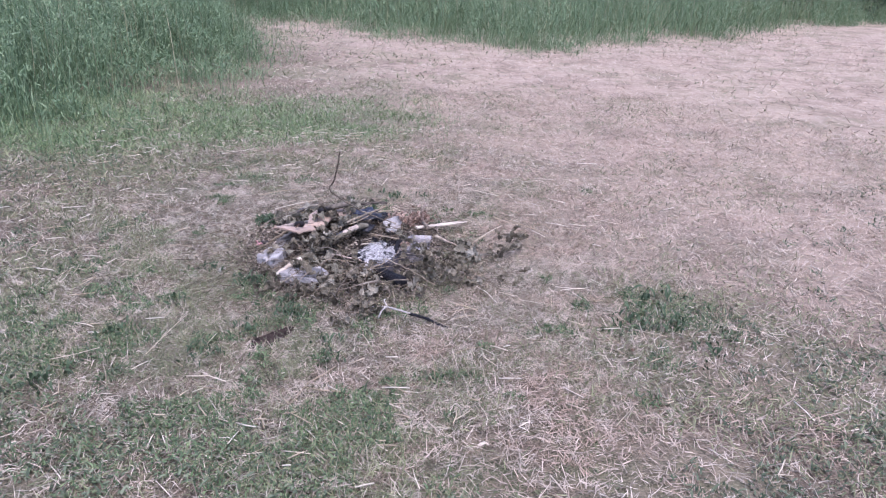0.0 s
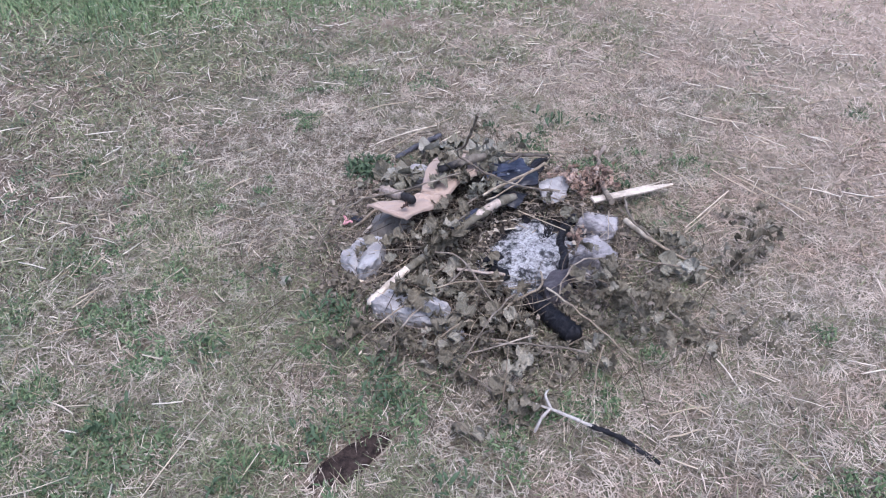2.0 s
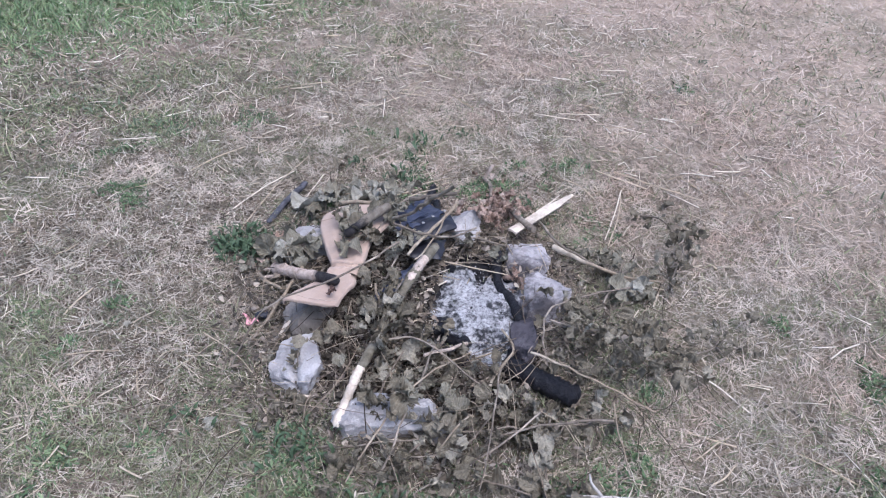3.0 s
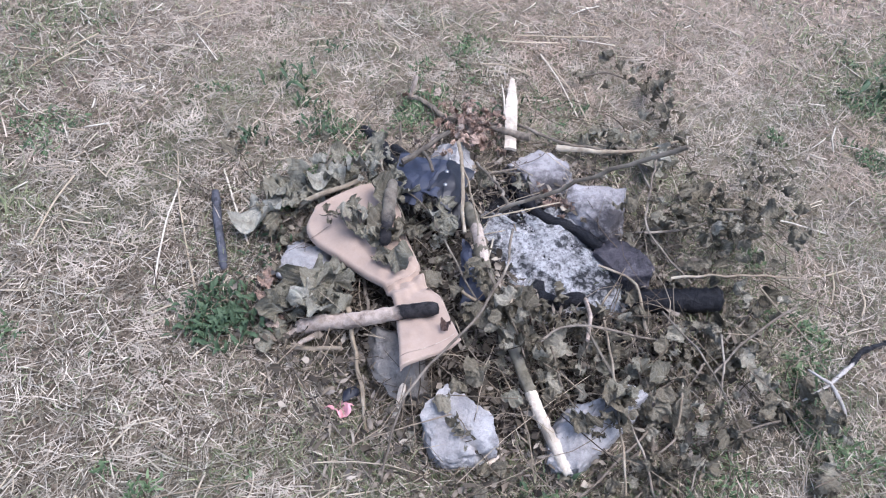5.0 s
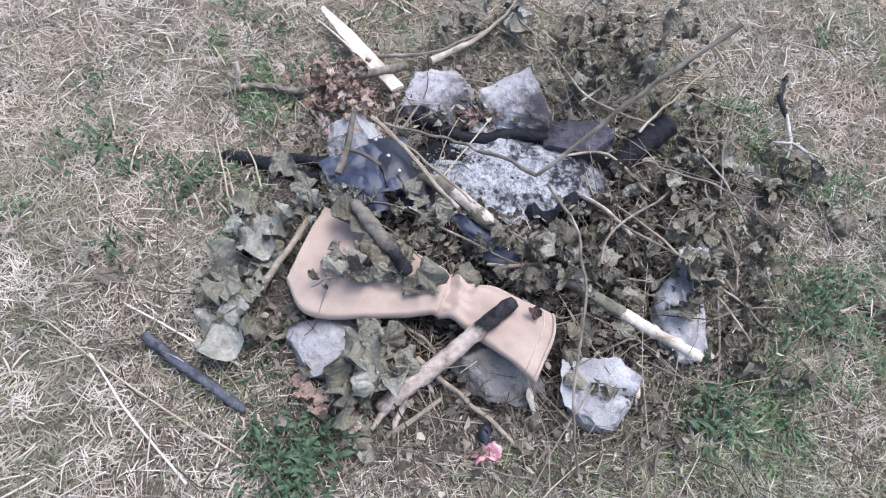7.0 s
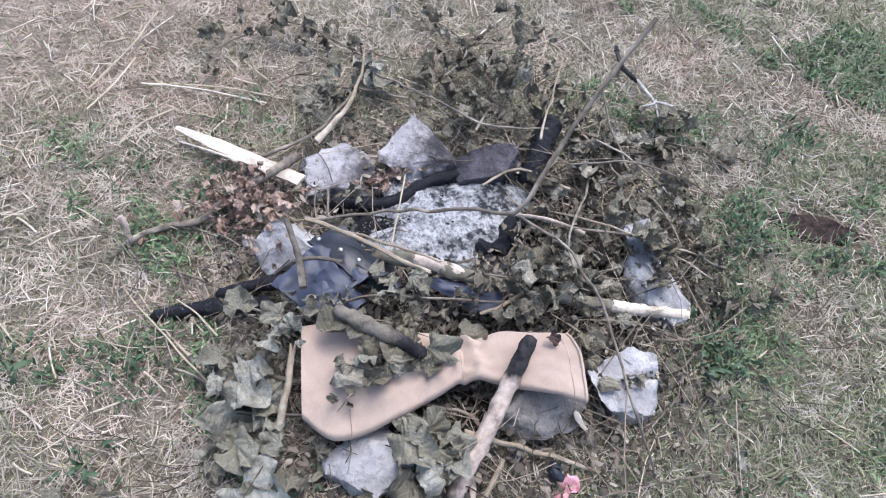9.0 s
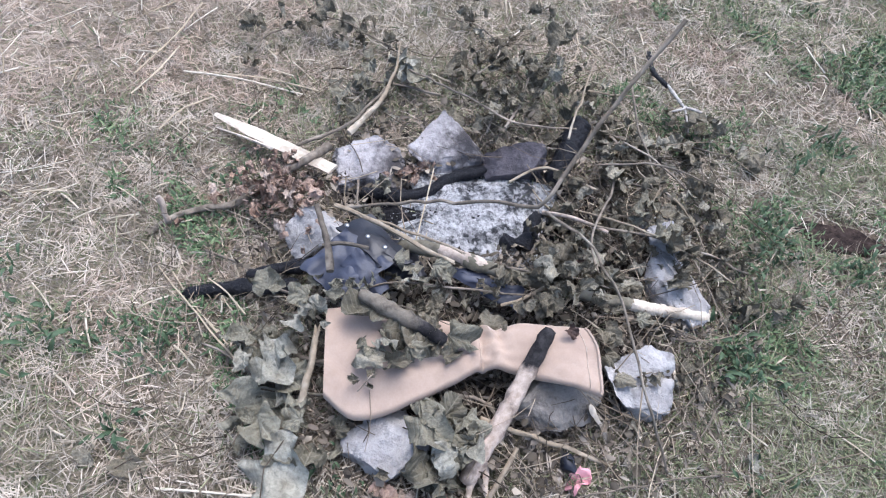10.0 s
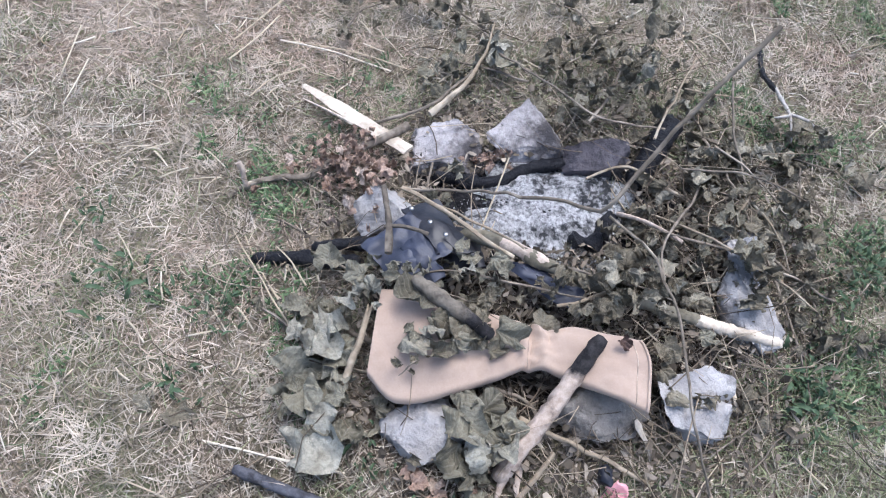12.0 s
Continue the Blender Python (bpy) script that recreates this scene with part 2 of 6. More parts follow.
def mat_leather(name, lo, hi, rough):
    n = Nodes(name, rough, spec=0.5)
    a = n.noise(28, 5, 0.6)
    f = n.noise(180, 3, 0.6, seed=2)
    c = n.ramp(a, (0.3, lo), (0.75, hi))
    return n.done(c, n.math("ADD", a, n.math("MULTIPLY", f, 0.3)), 0.35, 0.004)


def mat_flat(name, color, rough=0.5, metal=0.0):
    n = Nodes(name, rough, metal)
    a = n.noise(60, 4)
    return n.done(n.mix(n.grey(a, 0.3, 0.8), color, tuple(v * 0.6 for v in color)), a, 0.2, 0.002)


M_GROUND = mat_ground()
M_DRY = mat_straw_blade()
M_GREEN = mat_green_blade("short_green_grass", (0.075, 0.094, 0.045), (0.185, 0.210, 0.105), (0.38, 0.39, 0.22))
M_LUSH = mat_green_blade("lush_grass_green", (0.080, 0.135, 0.062), (0.185, 0.275, 0.125), (0.36, 0.44, 0.22))
M_HERB = mat_green_blade("herb_green", (0.046, 0.078, 0.037), (0.108, 0.165, 0.074), (0.24, 0.31, 0.155))
M_DULLHERB = mat_green_blade("dull_herb_green", (0.050, 0.072, 0.042), (0.112, 0.145, 0.084), (0.225, 0.265, 0.165))
M_MEADOW = mat_green_blade("meadow_grass", (0.095, 0.158, 0.082), (0.170, 0.262, 0.132), (0.30, 0.39, 0.22))
M_SHRUB = mat_green_blade("shrub_green", (0.020, 0.034, 0.020), (0.040, 0.065, 0.036), (0.085, 0.125, 0.070))
M_SEED = mat_bits("seed_heads", (0.0, (0.16, 0.17, 0.08)), (0.6, (0.33, 0.32, 0.19)), (1.0, (0.50, 0.46, 0.32)))
M_WEED = mat_green_blade("weed_green", (0.050, 0.080, 0.042), (0.092, 0.140, 0.072), (0.175, 0.225, 0.125))
M_STRAW = mat_bits("straw", (0.0, (0.33, 0.26, 0.17)), (0.45, (0.56, 0.47, 0.34)), (1.0, (0.80, 0.74, 0.62)))
M_STRAWS = mat_bark("cut_straw", (0.40, 0.33, 0.23), (0.62, 0.54, 0.41), (0.80, 0.74, 0.62), 0.5)
M_CHAFF = mat_bits("straw_chaff", (0.0, (0.16, 0.128, 0.09)), (0.6, (0.36, 0.30, 0.22)), (1.0, (0.58, 0.50, 0.39)))
M_BARK = mat_bark("grey_bark", (0.055, 0.045, 0.036), (0.20, 0.17, 0.135), (0.30, 0.265, 0.215))
M_TWIG = mat_bark("twig_bark", (0.10, 0.082, 0.062), (0.30, 0.25, 0.195), (0.42, 0.36, 0.285))
M_PALETWIG = mat_bark("pale_twig_bark", (0.20, 0.155, 0.105), (0.42, 0.35, 0.255), (0.56, 0.49, 0.38))
M_GREENBARK = mat_bark("green_bark", (0.085, 0.074, 0.052), (0.215, 0.193, 0.142), (0.29, 0.265, 0.205))
M_BROKEN = mat_wood("broken_wood", (0.70, 0.60, 0.50), (0.46, 0.36, 0.285))
M_WOOD = mat_wood("split_wood", (0.78, 0.70, 0.585), (0.58, 0.48, 0.365))
M_PEELED = mat_wood("peeled_wood", (0.54, 0.505, 0.455), (0.34, 0.305, 0.265))
M_BARE = mat_wood("weathered_wood", (0.60, 0.50, 0.41), (0.33, 0.255, 0.20))
M_CHAR = mat_char()
M_WHITE = mat_stone("pale_limestone", (0.54, 0.518, 0.502), (0.335, 0.316, 0.303), (0.10, 0.092, 0.088), 0.15)
M_SOOTY = mat_stone("sooty_limestone", (0.49, 0.460, 0.450), (0.30, 0.276, 0.270), (0.045, 0.040, 0.041), 0.24, 5.0)
M_BLACKSTONE = mat_stone("blackened_stone", (0.17, 0.155, 0.165), (0.085, 0.076, 0.084), (0.022, 0.02, 0.024), 0.2, 9.0)
M_GREYSTONE = mat_stone("grey_stone", (0.36, 0.328, 0.29), (0.18, 0.160, 0.138), (0.065, 0.057, 0.052), 0.16, 13.0)
M_ASH = mat_ash()
M_BURNT = mat_burnt_soil("burnt_soil", (0.018, 0.015, 0.013), (0.130, 0.104, 0.083))
M_SCORCH = mat_burnt_soil("bare_soil", (0.016, 0.012, 0.011), (0.090, 0.064, 0.053))
M_LEAF = mat_wilted_leaf("wilted_leaf", (0.130, 0.118, 0.086), (0.275, 0.258, 0.195), (0.43, 0.415, 0.345))
M_DARKLEAF = mat_wilted_leaf("dark_wilted_leaf", (0.105, 0.091, 0.064), (0.232, 0.205, 0.150), (0.40, 0.37, 0.29))
M_FRAGMENT = mat_bits("leaf_fragments", (0.0, (0.04, 0.033, 0.026)), (0.5, (0.13, 0.108, 0.080)), (0.85, (0.26, 0.215, 0.165)), (1.0, (0.46, 0.40, 0.32)))
M_BROWNLEAF = mat_wilted_leaf("brown_dead_leaf", (0.23, 0.150, 0.110), (0.44, 0.315, 0.245), (0.62, 0.50, 0.405))
M_LITTER = mat_bits("leaf_crumbs", (0.0, (0.030, 0.025, 0.021)), (0.4, (0.108, 0.089, 0.072)), (0.70, (0.24, 0.20, 0.162)), (0.95, (0.28, 0.24, 0.20)), (1.0, (0.55, 0.47, 0.38)))
M_COALS = mat_bits("charcoal_crumbs", (0.0, (0.006, 0.006, 0.007)), (0.52, (0.030, 0.028, 0.030)), (0.6, (0.24, 0.23, 0.23)), (1.0, (0.62, 0.61, 0.60)))
M_SUEDE = mat_suede()
M_NAVY = mat_leather("navy_leather", (0.020, 0.024, 0.040), (0.060, 0.068, 0.105), 0.50)
M_BLACKLEATHER = mat_leather("black_leather", (0.008, 0.008, 0.012), (0.028, 0.028, 0.036), 0.4)
M_METAL = mat_flat("dull_metal", (0.42, 0.41, 0.40), 0.40, 1.0)
M_PINK = mat_flat("pink_plastic", (0.85, 0.42, 0.45), 0.5)
M_DARKRUBBER = mat_flat("dark_rubber", (0.022, 0.024, 0.034), 0.45)

# ---------------------------------------------------------------- mesh helpers
RNG = np.random.default_rng(7)
TABLE = np.random.default_rng(3).random((256, 256))


def vnoise(x, y, scale, shift=0):
    """Smooth value noise from 0 to 1, for arrays."""
    x, y = np.asarray(x) * scale + 57.3 + shift * 13.7, np.asarray(y) * scale + 31.9 + shift * 7.1
    i, j = np.floor(x).astype(int), np.floor(y).astype(int)
    u, v = x - i, y - j
    u, v = u * u * (3 - 2 * u), v * v * (3 - 2 * v)
    g = lambda a, b: TABLE[a % 256, b % 256]
    return (g(i, j) * (1 - u) + g(i + 1, j) * u) * (1 - v) + (g(i, j + 1) * (1 - u) + g(i + 1, j + 1) * u) * v


PILE = (-0.43, 3.31)
SCORCH = (-0.632, 2.488)


def ground_z(x, y):
    """The height of the ground."""
    x, y = np.asarray(x, float), np.asarray(y, float)
    far = np.hypot(x + 0.4, y - 3.3)
    z = (vnoise(x, y, 1.1) - 0.5) * 0.02 + (vnoise(x, y, 5.0, 2) - 0.5) * 0.010 + (vnoise(x, y, 14.0, 4) - 0.5) * 0.006
    z = z * (0.4 + 0.6 * np.clip(far / 0.9, 0, 1)) + (vnoise(x, y, 0.12, 6) - 0.5) * 0.5 * np.clip((far - 6) / 20, 0, 1)
    z = z - 0.012 * np.exp(-(((x - SCORCH[0]) / 0.05) ** 2 + ((y - SCORCH[1]) / 0.08) ** 2))
    return z


def gz(x, y):
    return float(ground_z(x, y))


def mesh_from(name, verts, tris=None, quads=None):
    """A mesh from arrays of corners, triangles and quads."""
    me = bpy.data.meshes.new(name)
    loops, starts, at = [], [], 0
    for f in (quads, tris):
        if f is None or not len(f):
            continue
        loops.append(f.reshape(-1))
        starts.append(at + np.arange(len(f)) * f.shape[1])
        at += f.size
    loops, starts = np.concatenate(loops), np.concatenate(starts)
    me.vertices.add(len(verts))
    me.vertices.foreach_set("co", np.ascontiguousarray(verts, np.float32).reshape(-1))
    me.loops.add(len(loops))
    me.loops.foreach_set("vertex_index", loops.astype(np.int32))
    me.polygons.add(len(starts))
    me.polygons.foreach_set("loop_start", starts.astype(np.int32))
    me.update(calc_edges=True)
    return me


def smooth(me):
    me.polygons.foreach_set("use_smooth", [True] * len(me.polygons))
    return me


def part(name, bm, material, parent=None, label="", soft=True):
    """Links a bmesh, or a mesh, as one mesh object under a thing or a part."""
    if isinstance(bm, bmesh.types.BMesh):
        me = bpy.data.meshes.new(name)
        bm.to_mesh(me)
        bm.free()
        if soft:
            smooth(me)
            me.set_sharp_from_angle(angle=radians(55))
    else:
        me = bm
    if not me.materials:
        me.materials.append(material)
    ob = new(name, me)
    if parent is not None:
        ob.parent = parent
    if label:
        ob["label"] = label
    return ob


def thing(name, label, category, group="", kind=""):
    return tagged(new(name), label, category, group, kind)


def spline(pts, n):
    """n points along a smooth curve through pts, rows of any width."""
    p = np.array(pts, float)
    if len(p) == 2:
        t = np.linspace(0, 1, n)[:, None]
        return p[0] * (1 - t) + p[1] * t
    s = np.concatenate([[0], np.cumsum(np.linalg.norm(np.diff(p[:, :3], axis=0), axis=1))])
    s /= s[-1]
    m = np.gradient(p, s, axis=0)
    out = []
    for t in np.linspace(0, 1, n):
        i = min(int(np.searchsorted(s, t, "right")) - 1, len(s) - 2)
        h = s[i + 1] - s[i]
        u = (t - s[i]) / h
        out.append((2 * u**3 - 3 * u**2 + 1) * p[i] + (u**3 - 2 * u**2 + u) * h * m[i] + (3 * u**2 - 2 * u**3) * p[i + 1] + (u**3 - u**2) * h * m[i + 1])
    return np.array(out)


def tube(pts, r0, r1, sides=8, seed=0, rough=0.12, wander=0.0, rings=None, flat=1.0, knots=0, ragged=0.0, ribs=0.0):
    """A bmesh of a stick along pts (in its own frame), from radius r0 to r1, uneven, with knots and closed ends."""
    rng = np.random.default_rng(seed + 101)
    length = sum(math.dist(a[:3], b[:3]) for a, b in zip(pts, pts[1:]))
    n = rings or max(6, min(44, int(length / max(0.007, (r0 + r1) * 0.30))))
    c = spline([p[:3] for p in pts], n)
    if wander:
        k = max(4, int(length / 0.045))
        w = rng.normal(0, wander, (k, 3))
        w[[0, -1]] = 0
        c = c + spline(w + np.linspace((0, 0, 0), (1, 0, 0), k), n) - np.linspace((0, 0, 0), (1, 0, 0), n)
    tang = np.gradient(c, axis=0)
    tang /= np.linalg.norm(tang, axis=1)[:, None] + 1e-9
    ref = np.array((0, 0, 1.0)) if abs(tang[:, 2]).mean() < 0.8 else np.array((1.0, 0, 0))
    bump = np.ones(n)
    for _ in range(knots):
        k = rng.uniform(0.1, 0.9) * n
        bump += 0.30 * np.exp(-(((np.arange(n) - k) / (0.9 + 0.02 * n)) ** 2))
    if ribs:
        bump *= 1 - ribs * (np.arange(n) % 3 == 0) * rng.uniform(0.5, 1.3, n)
    bm = bmesh.new()
    rows = []
    for i in range(n):
        a = np.cross(ref, tang[i])
        a /= np.linalg.norm(a) + 1e-9
        b = np.cross(tang[i], a)
        r = (r0 + (r1 - r0) * i / (n - 1)) * bump[i] * (0.72 if sides >= 8 and i in (0, n - 1) else 1)
        row = []
        for k in range(sides):
            th = 2 * math.pi * k / sides
            rr = r * (1 + rng.normal(0, rough * 0.5))
            end = tang[i] * (rng.uniform(-ragged, ragged) if i in (0, n - 1) else 0)
            row.append(bm.verts.new(c[i] + (a * math.cos(th) + b * math.sin(th) * flat) * rr + end))
        rows.append(row)
    for p, q in zip(rows, rows[1:]):
        for k in range(sides):
            bm.faces.new((p[k], p[(k + 1) % sides], q[(k + 1) % sides], q[k]))
    for row, i, s in ((rows[0], 0, 1), (rows[-1], -1, -1)):
        tip = bm.verts.new(c[i] - tang[i] * s * r0 * 0.25)
        for k in range(sides):
            bm.faces.new((row[(k + 1) % sides], row[k], tip) if s == 1 else (row[k], row[(k + 1) % sides], tip))
    return bm


def local(pts):
    """The middle of pts and pts about it, with z along the stick kept in the world's frame."""
    m = np.mean([p[:3] for p in pts], axis=0)
    return m, [tuple(np.array(p[:3]) - m) for p in pts]


def axis_of(a, b):
    d = np.array(b) - np.array(a)
    return tuple(d / np.linalg.norm(d))


def kinked(pts, seed, step=0.035, amount=0.032):
    """Points along pts with small abrupt bends, as twigs have at their nodes."""
    rng = np.random.default_rng(seed + 7)
    length = sum(math.dist(a, b) for a, b in zip(pts, pts[1:]))
    n = max(4, int(length / step) + 2)
    c = spline(pts, n)
    c[1:-1] += rng.normal(0, amount * step * 1.6, (n - 2, 3))
    out = []
    for a, b in zip(c, c[1:]):
        out += [a, a * 0.08 + b * 0.92]
    return [tuple(p) for p in out] + [tuple(c[-1])]


def stick(name, pts, r0, r1, material, label, category="stick", seed=0, wander=0.002, knots=1, sides=8, rough=0.14, flat=1.0, ragged=0.0, group="", ribs=0.0, rings=None):
    """One loose stick or twig through pts in the world."""
    m, q = local(pts)
    if category in ("twig", "vine", "branch") and max(r0, r1) < 0.012:
        q = kinked(q, seed)
        bm = tube(q, r0, r1, 7, seed, rough, 0.0003, len(q), flat, 0, ragged)
    else:
        bm = tube(q, r0, r1, sides, seed, rough, wander, rings, flat, knots, ragged, ribs)
    ob = part(name, bm, material)
    ob.location = m
    return tagged(ob, label, category, group)


def blob(size, seed, cuts=9, sub=3, rough=0.03, faces=(), groove=None):
    """A bmesh of a broken stone: a ball cut by planes, then worn and roughened."""
    rng = np.random.default_rng(seed)
    bm = bmesh.new()
    bmesh.ops.create_icosphere(bm, subdivisions=sub, radius=1.0)
    planes = []
    for _ in range(cuts):
        d = rng.normal(size=3)
        d /= np.linalg.norm(d)
        planes.append((Vector(d), rng.uniform(0.46, 0.74)))
    for x, y, z, h in faces:
        planes.append((Vector((x, y, z)).normalized(), h))
    shift = Vector((seed * 1.37, seed * 0.71, seed * 0.29))
    for v in bm.verts:
        lump = 1 + 0.32 * noise.noise(v.co * 1.1 + shift) + 0.16 * noise.noise(v.co * 2.4 - shift)
        v.co *= lump
        for d, h in planes:
            e = v.co.dot(d)
            if e > h:
                v.co -= d * (e - h) * 0.97
        w = noise.noise(v.co * 3.2 + shift) * rough * 2.2 + noise.noise(v.co * 8 - shift) * rough * 1.3 + noise.noise(v.co * 19 + shift) * rough * 0.9 + abs(noise.noise(v.co * 4 + shift)) * rough * -3.4
        v.co *= 1 + w
    if groove:
        gx, gy, h = groove
        for v in bm.verts:
            e = (v.co.x * gx + v.co.y * gy - h + 0.10 * noise.noise(v.co * 3 + shift)) / 0.055
            v.co.z -= 0.34 * math.exp(-e * e) * min(1, max(0, 0.55 - v.co.y)) * (v.co.z > 0)
    for v in bm.verts:
        v.co = Vector((v.co.x * size[0] / 1.35, v.co.y * size[1] / 1.35, v.co.z * size[2] / 1.3))
    return bm


def sheet(corner, nu, nv, thick=0.004):
    """A bmesh of a bent sheet: corner(u, v) gives its points; it has two faces and a rim."""
    p = np.array([[corner(i / (nu - 1), j / (nv - 1)) for j in range(nv)] for i in range(nu)], float)
    nrm = np.cross(np.gradient(p, axis=0), np.gradient(p, axis=1))
    nrm /= np.linalg.norm(nrm, axis=2)[:, :, None] + 1e-9
    if nrm[:, :, 2].mean() < 0:
        nrm = -nrm
    bm = bmesh.new()
    top = [[bm.verts.new(p[i, j]) for j in range(nv)] for i in range(nu)]
    low = [[bm.verts.new(p[i, j] - nrm[i, j] * thick) for j in range(nv)] for i in range(nu)]
    for i in range(nu - 1):
        for j in range(nv - 1):
            bm.faces.new((top[i][j], top[i + 1][j], top[i + 1][j + 1], top[i][j + 1]))
            bm.faces.new((low[i][j], low[i][j + 1], low[i + 1][j + 1], low[i + 1][j]))
    rim = [(i, 0) for i in range(nu)] + [(nu - 1, j) for j in range(1, nv)] + [(i, nv - 1) for i in range(nu - 2, -1, -1)] + [(0, j) for j in range(nv - 2, 0, -1)]
    for (a, b), (c, d) in zip(rim, rim[1:] + rim[:1]):
        bm.faces.new((top[a][b], low[a][b], low[c][d], top[c][d]))
    bmesh.ops.recalc_face_normals(bm, faces=bm.faces[:])
    return bm


# ---------------------------------------------------------------- ground
def build_ground():
    n = 220
    u = np.linspace(-1, 1, n)
    w = 3.6 * u + 7 * u**3 + 900 * np.abs(u) ** 9 * np.sign(u)
    x, y = np.meshgrid(w - 0.3, w + 3.6, indexing="ij")
    z = ground_z(x, y)
    i = np.arange(n * n).reshape(n, n)
    quads = np.stack([i[:-1, :-1], i[1:, :-1], i[1:, 1:], i[:-1, 1:]], -1).reshape(-1, 4)
    me = smooth(mesh_from("ground", np.stack([x, y, z], -1).reshape(-1, 3), quads=quads))
    return tagged(part("ground", me, M_GROUND), "dry sun-bleached lawn soil with thatch", "ground", kind="structure")


build_ground()


def blades(name, x, y, length, width, tilt, bend, material, roll=0.35, lift=0.0, az=None):
    """Many grass blades as one mesh: each is a bent, tapering strip of three faces."""
    n = len(x)
    az = RNG.uniform(0, 2 * np.pi, n) if az is None else az
    d = np.stack([np.cos(az), np.sin(az), np.zeros(n)], -1)
    s = np.stack([-np.sin(az), np.cos(az), np.zeros(n)], -1)
    up = np.array((0, 0, 1.0))
    t1, t2 = tilt, np.clip(tilt + bend, 0.0, 1.95)
    p0 = np.stack([x, y, ground_z(x, y) + lift], -1)
    step = lambda t: d * np.sin(t)[:, None] + up * np.cos(t)[:, None]
    p1 = p0 + step(t1) * (length * 0.55)[:, None]
    p2 = p1 + step(t2) * (length * 0.45)[:, None]
    for p in (p1, p2):
        p[:, 2] = np.maximum(p[:, 2], ground_z(p[:, 0], p[:, 1]) + 0.003)
    r = RNG.normal(0, roll, n)[:, None]
    side = (s * np.cos(r) + np.cross(step(t1), s) * np.sin(r)) * (width * 0.5)[:, None]
    v = np.stack([p0 - side, p0 + side, p1 - side * 0.85, p1 + side * 0.85, p2], 1).reshape(-1, 3)
    b = np.arange(n)[:, None] * 5
    me = mesh_from(name, v, tris=b + np.array([[2, 3, 4]]), quads=b + np.array([[0, 1, 3, 2]]))
    return part(name, me, material)


def scatter(n, x0, x1, y0, y1, keep):
    """About n places in a rectangle, kept with the chance keep(x, y)."""
    x, y = RNG.uniform(x0, x1, n), RNG.uniform(y0, y1, n)
    k = RNG.random(n) < keep(x, y)
    return x[k], y[k]


def pile_r(x, y):
    """The distance from the fireplace's middle in its own radii (1 is the rim)."""
    dx, dy = x - PILE[0], y - PILE[1]
    return np.hypot(dx * 1.0, dy * 0.98) / (0.47 + 0.05 * np.sin(3 * np.arctan2(dy, dx)))


def scorch_free(x, y):
    dx, dy = x - SCORCH[0], y - SCORCH[1]
    return 1 - np.exp(-((((dx * 0.760 - dy * 0.650) / 0.064) ** 2 + ((dx * 0.650 + dy * 0.760) / 0.140) ** 2) ** 2))


def left_edge(y):
    return np.interp(y, (5.4, 6.3, 7.2, 8.5, 10.0, 12.2, 13.8, 16.0), (-2.95, -2.80, -2.45, -2.2, -2.3, -3.0, -3.8, -4.3))


def far_edge(x):
    return np.interp(x, (-3.5, -2.2, -1.2, 0.3, 1.2, 2.0, 2.9, 5.5, 8.2, 12.0), (13.9, 13.8, 12.4, 12.4, 11.6, 11.4, 12.8, 14.0, 17.0, 19.5))


def meadow(x, y):
    """How deep a place lies inside the uncut meadow, in metres; negative outside."""
    ragged = (vnoise(x, y, 1.6, 9) - 0.5) * 0.7
    front = 5.35 - 0.45 * np.clip(-3.7 - x, 0, 6) + 2.2 * (vnoise(x, y, 0.5, 40) - 0.5) * np.clip(-3.7 - x, 0, 1)
    left = np.minimum(left_edge(y) - x, y - front)
    return np.maximum(left, y - far_edge(x)) + ragged


GREEN_SPOTS = (
    (0.40, 4.36, 0.26), (-0.02, 4.42, 0.10), (-0.92, 3.02, 0.20), (-1.05, 2.62, 0.24), (1.12, 2.76, 0.30), (-0.60, 2.74, 0.15), (-0.37, 4.37, 0.12), (0.28, 3.87, 0.12),
    (-0.245, 4.20, 0.10), (-0.43, 4.34, 0.12), (-0.79, 2.96, 0.13), (-0.87, 2.31, 0.22), (-0.29, 1.90, 0.20), (0.80, 2.20, 0.25), (1.67, 2.70, 0.35), (1.40, 1.96, 0.30),
    (-1.36, 2.10, 0.20), (-0.53, 1.75, 0.20), (-2.30, 4.60, 0.35), (-1.96, 5.20, 0.40), (-0.76, 5.70, 0.30), (0.98, 2.85, 0.22), (0.66, 6.10, 0.30), (-1.39, 3.14, 0.18),
    (0.52, 3.04, 0.12), (0.65, 4.50, 0.18), (-1.20, 4.97, 0.25),
)
DRY_SPOTS = (
    (-0.57, 4.28, 0.16), (-0.97, 4.00, 0.20), (0.51, 2.90, 0.16), (0.145, 2.56, 0.16), (0.07, 4.25, 0.15), (-1.12, 3.81, 0.18), (0.57, 3.26, 0.20), (0.50, 4.18, 0.12),
    (0.43, 3.46, 0.20), (-0.32, 2.55, 0.12), (-0.60, 4.20, 0.15), (-1.16, 1.95, 0.25), (0.09, 2.60, 0.20), (0.43, 1.84, 0.30), (0.42, 3.63, 0.30), (1.60, 3.90, 0.50),
    (-1.35, 2.73, 0.20), (-0.13, 2.34, 0.20), (1.17, 2.36, 0.18), (-1.45, 8.60, 0.80), (-1.54, 4.02, 0.30), (0.27, 4.55, 0.30), (0.30, 2.95, 0.20), (-0.79, 2.66, 0.12),
    (-1.22, 3.75, 0.20), (-1.78, 4.14, 0.25), (-0.42, 4.48, 0.25), (0.92, 3.98, 0.40), (-1.13, 3.22, 0.14), (0.58, 5.20, 0.40),
)


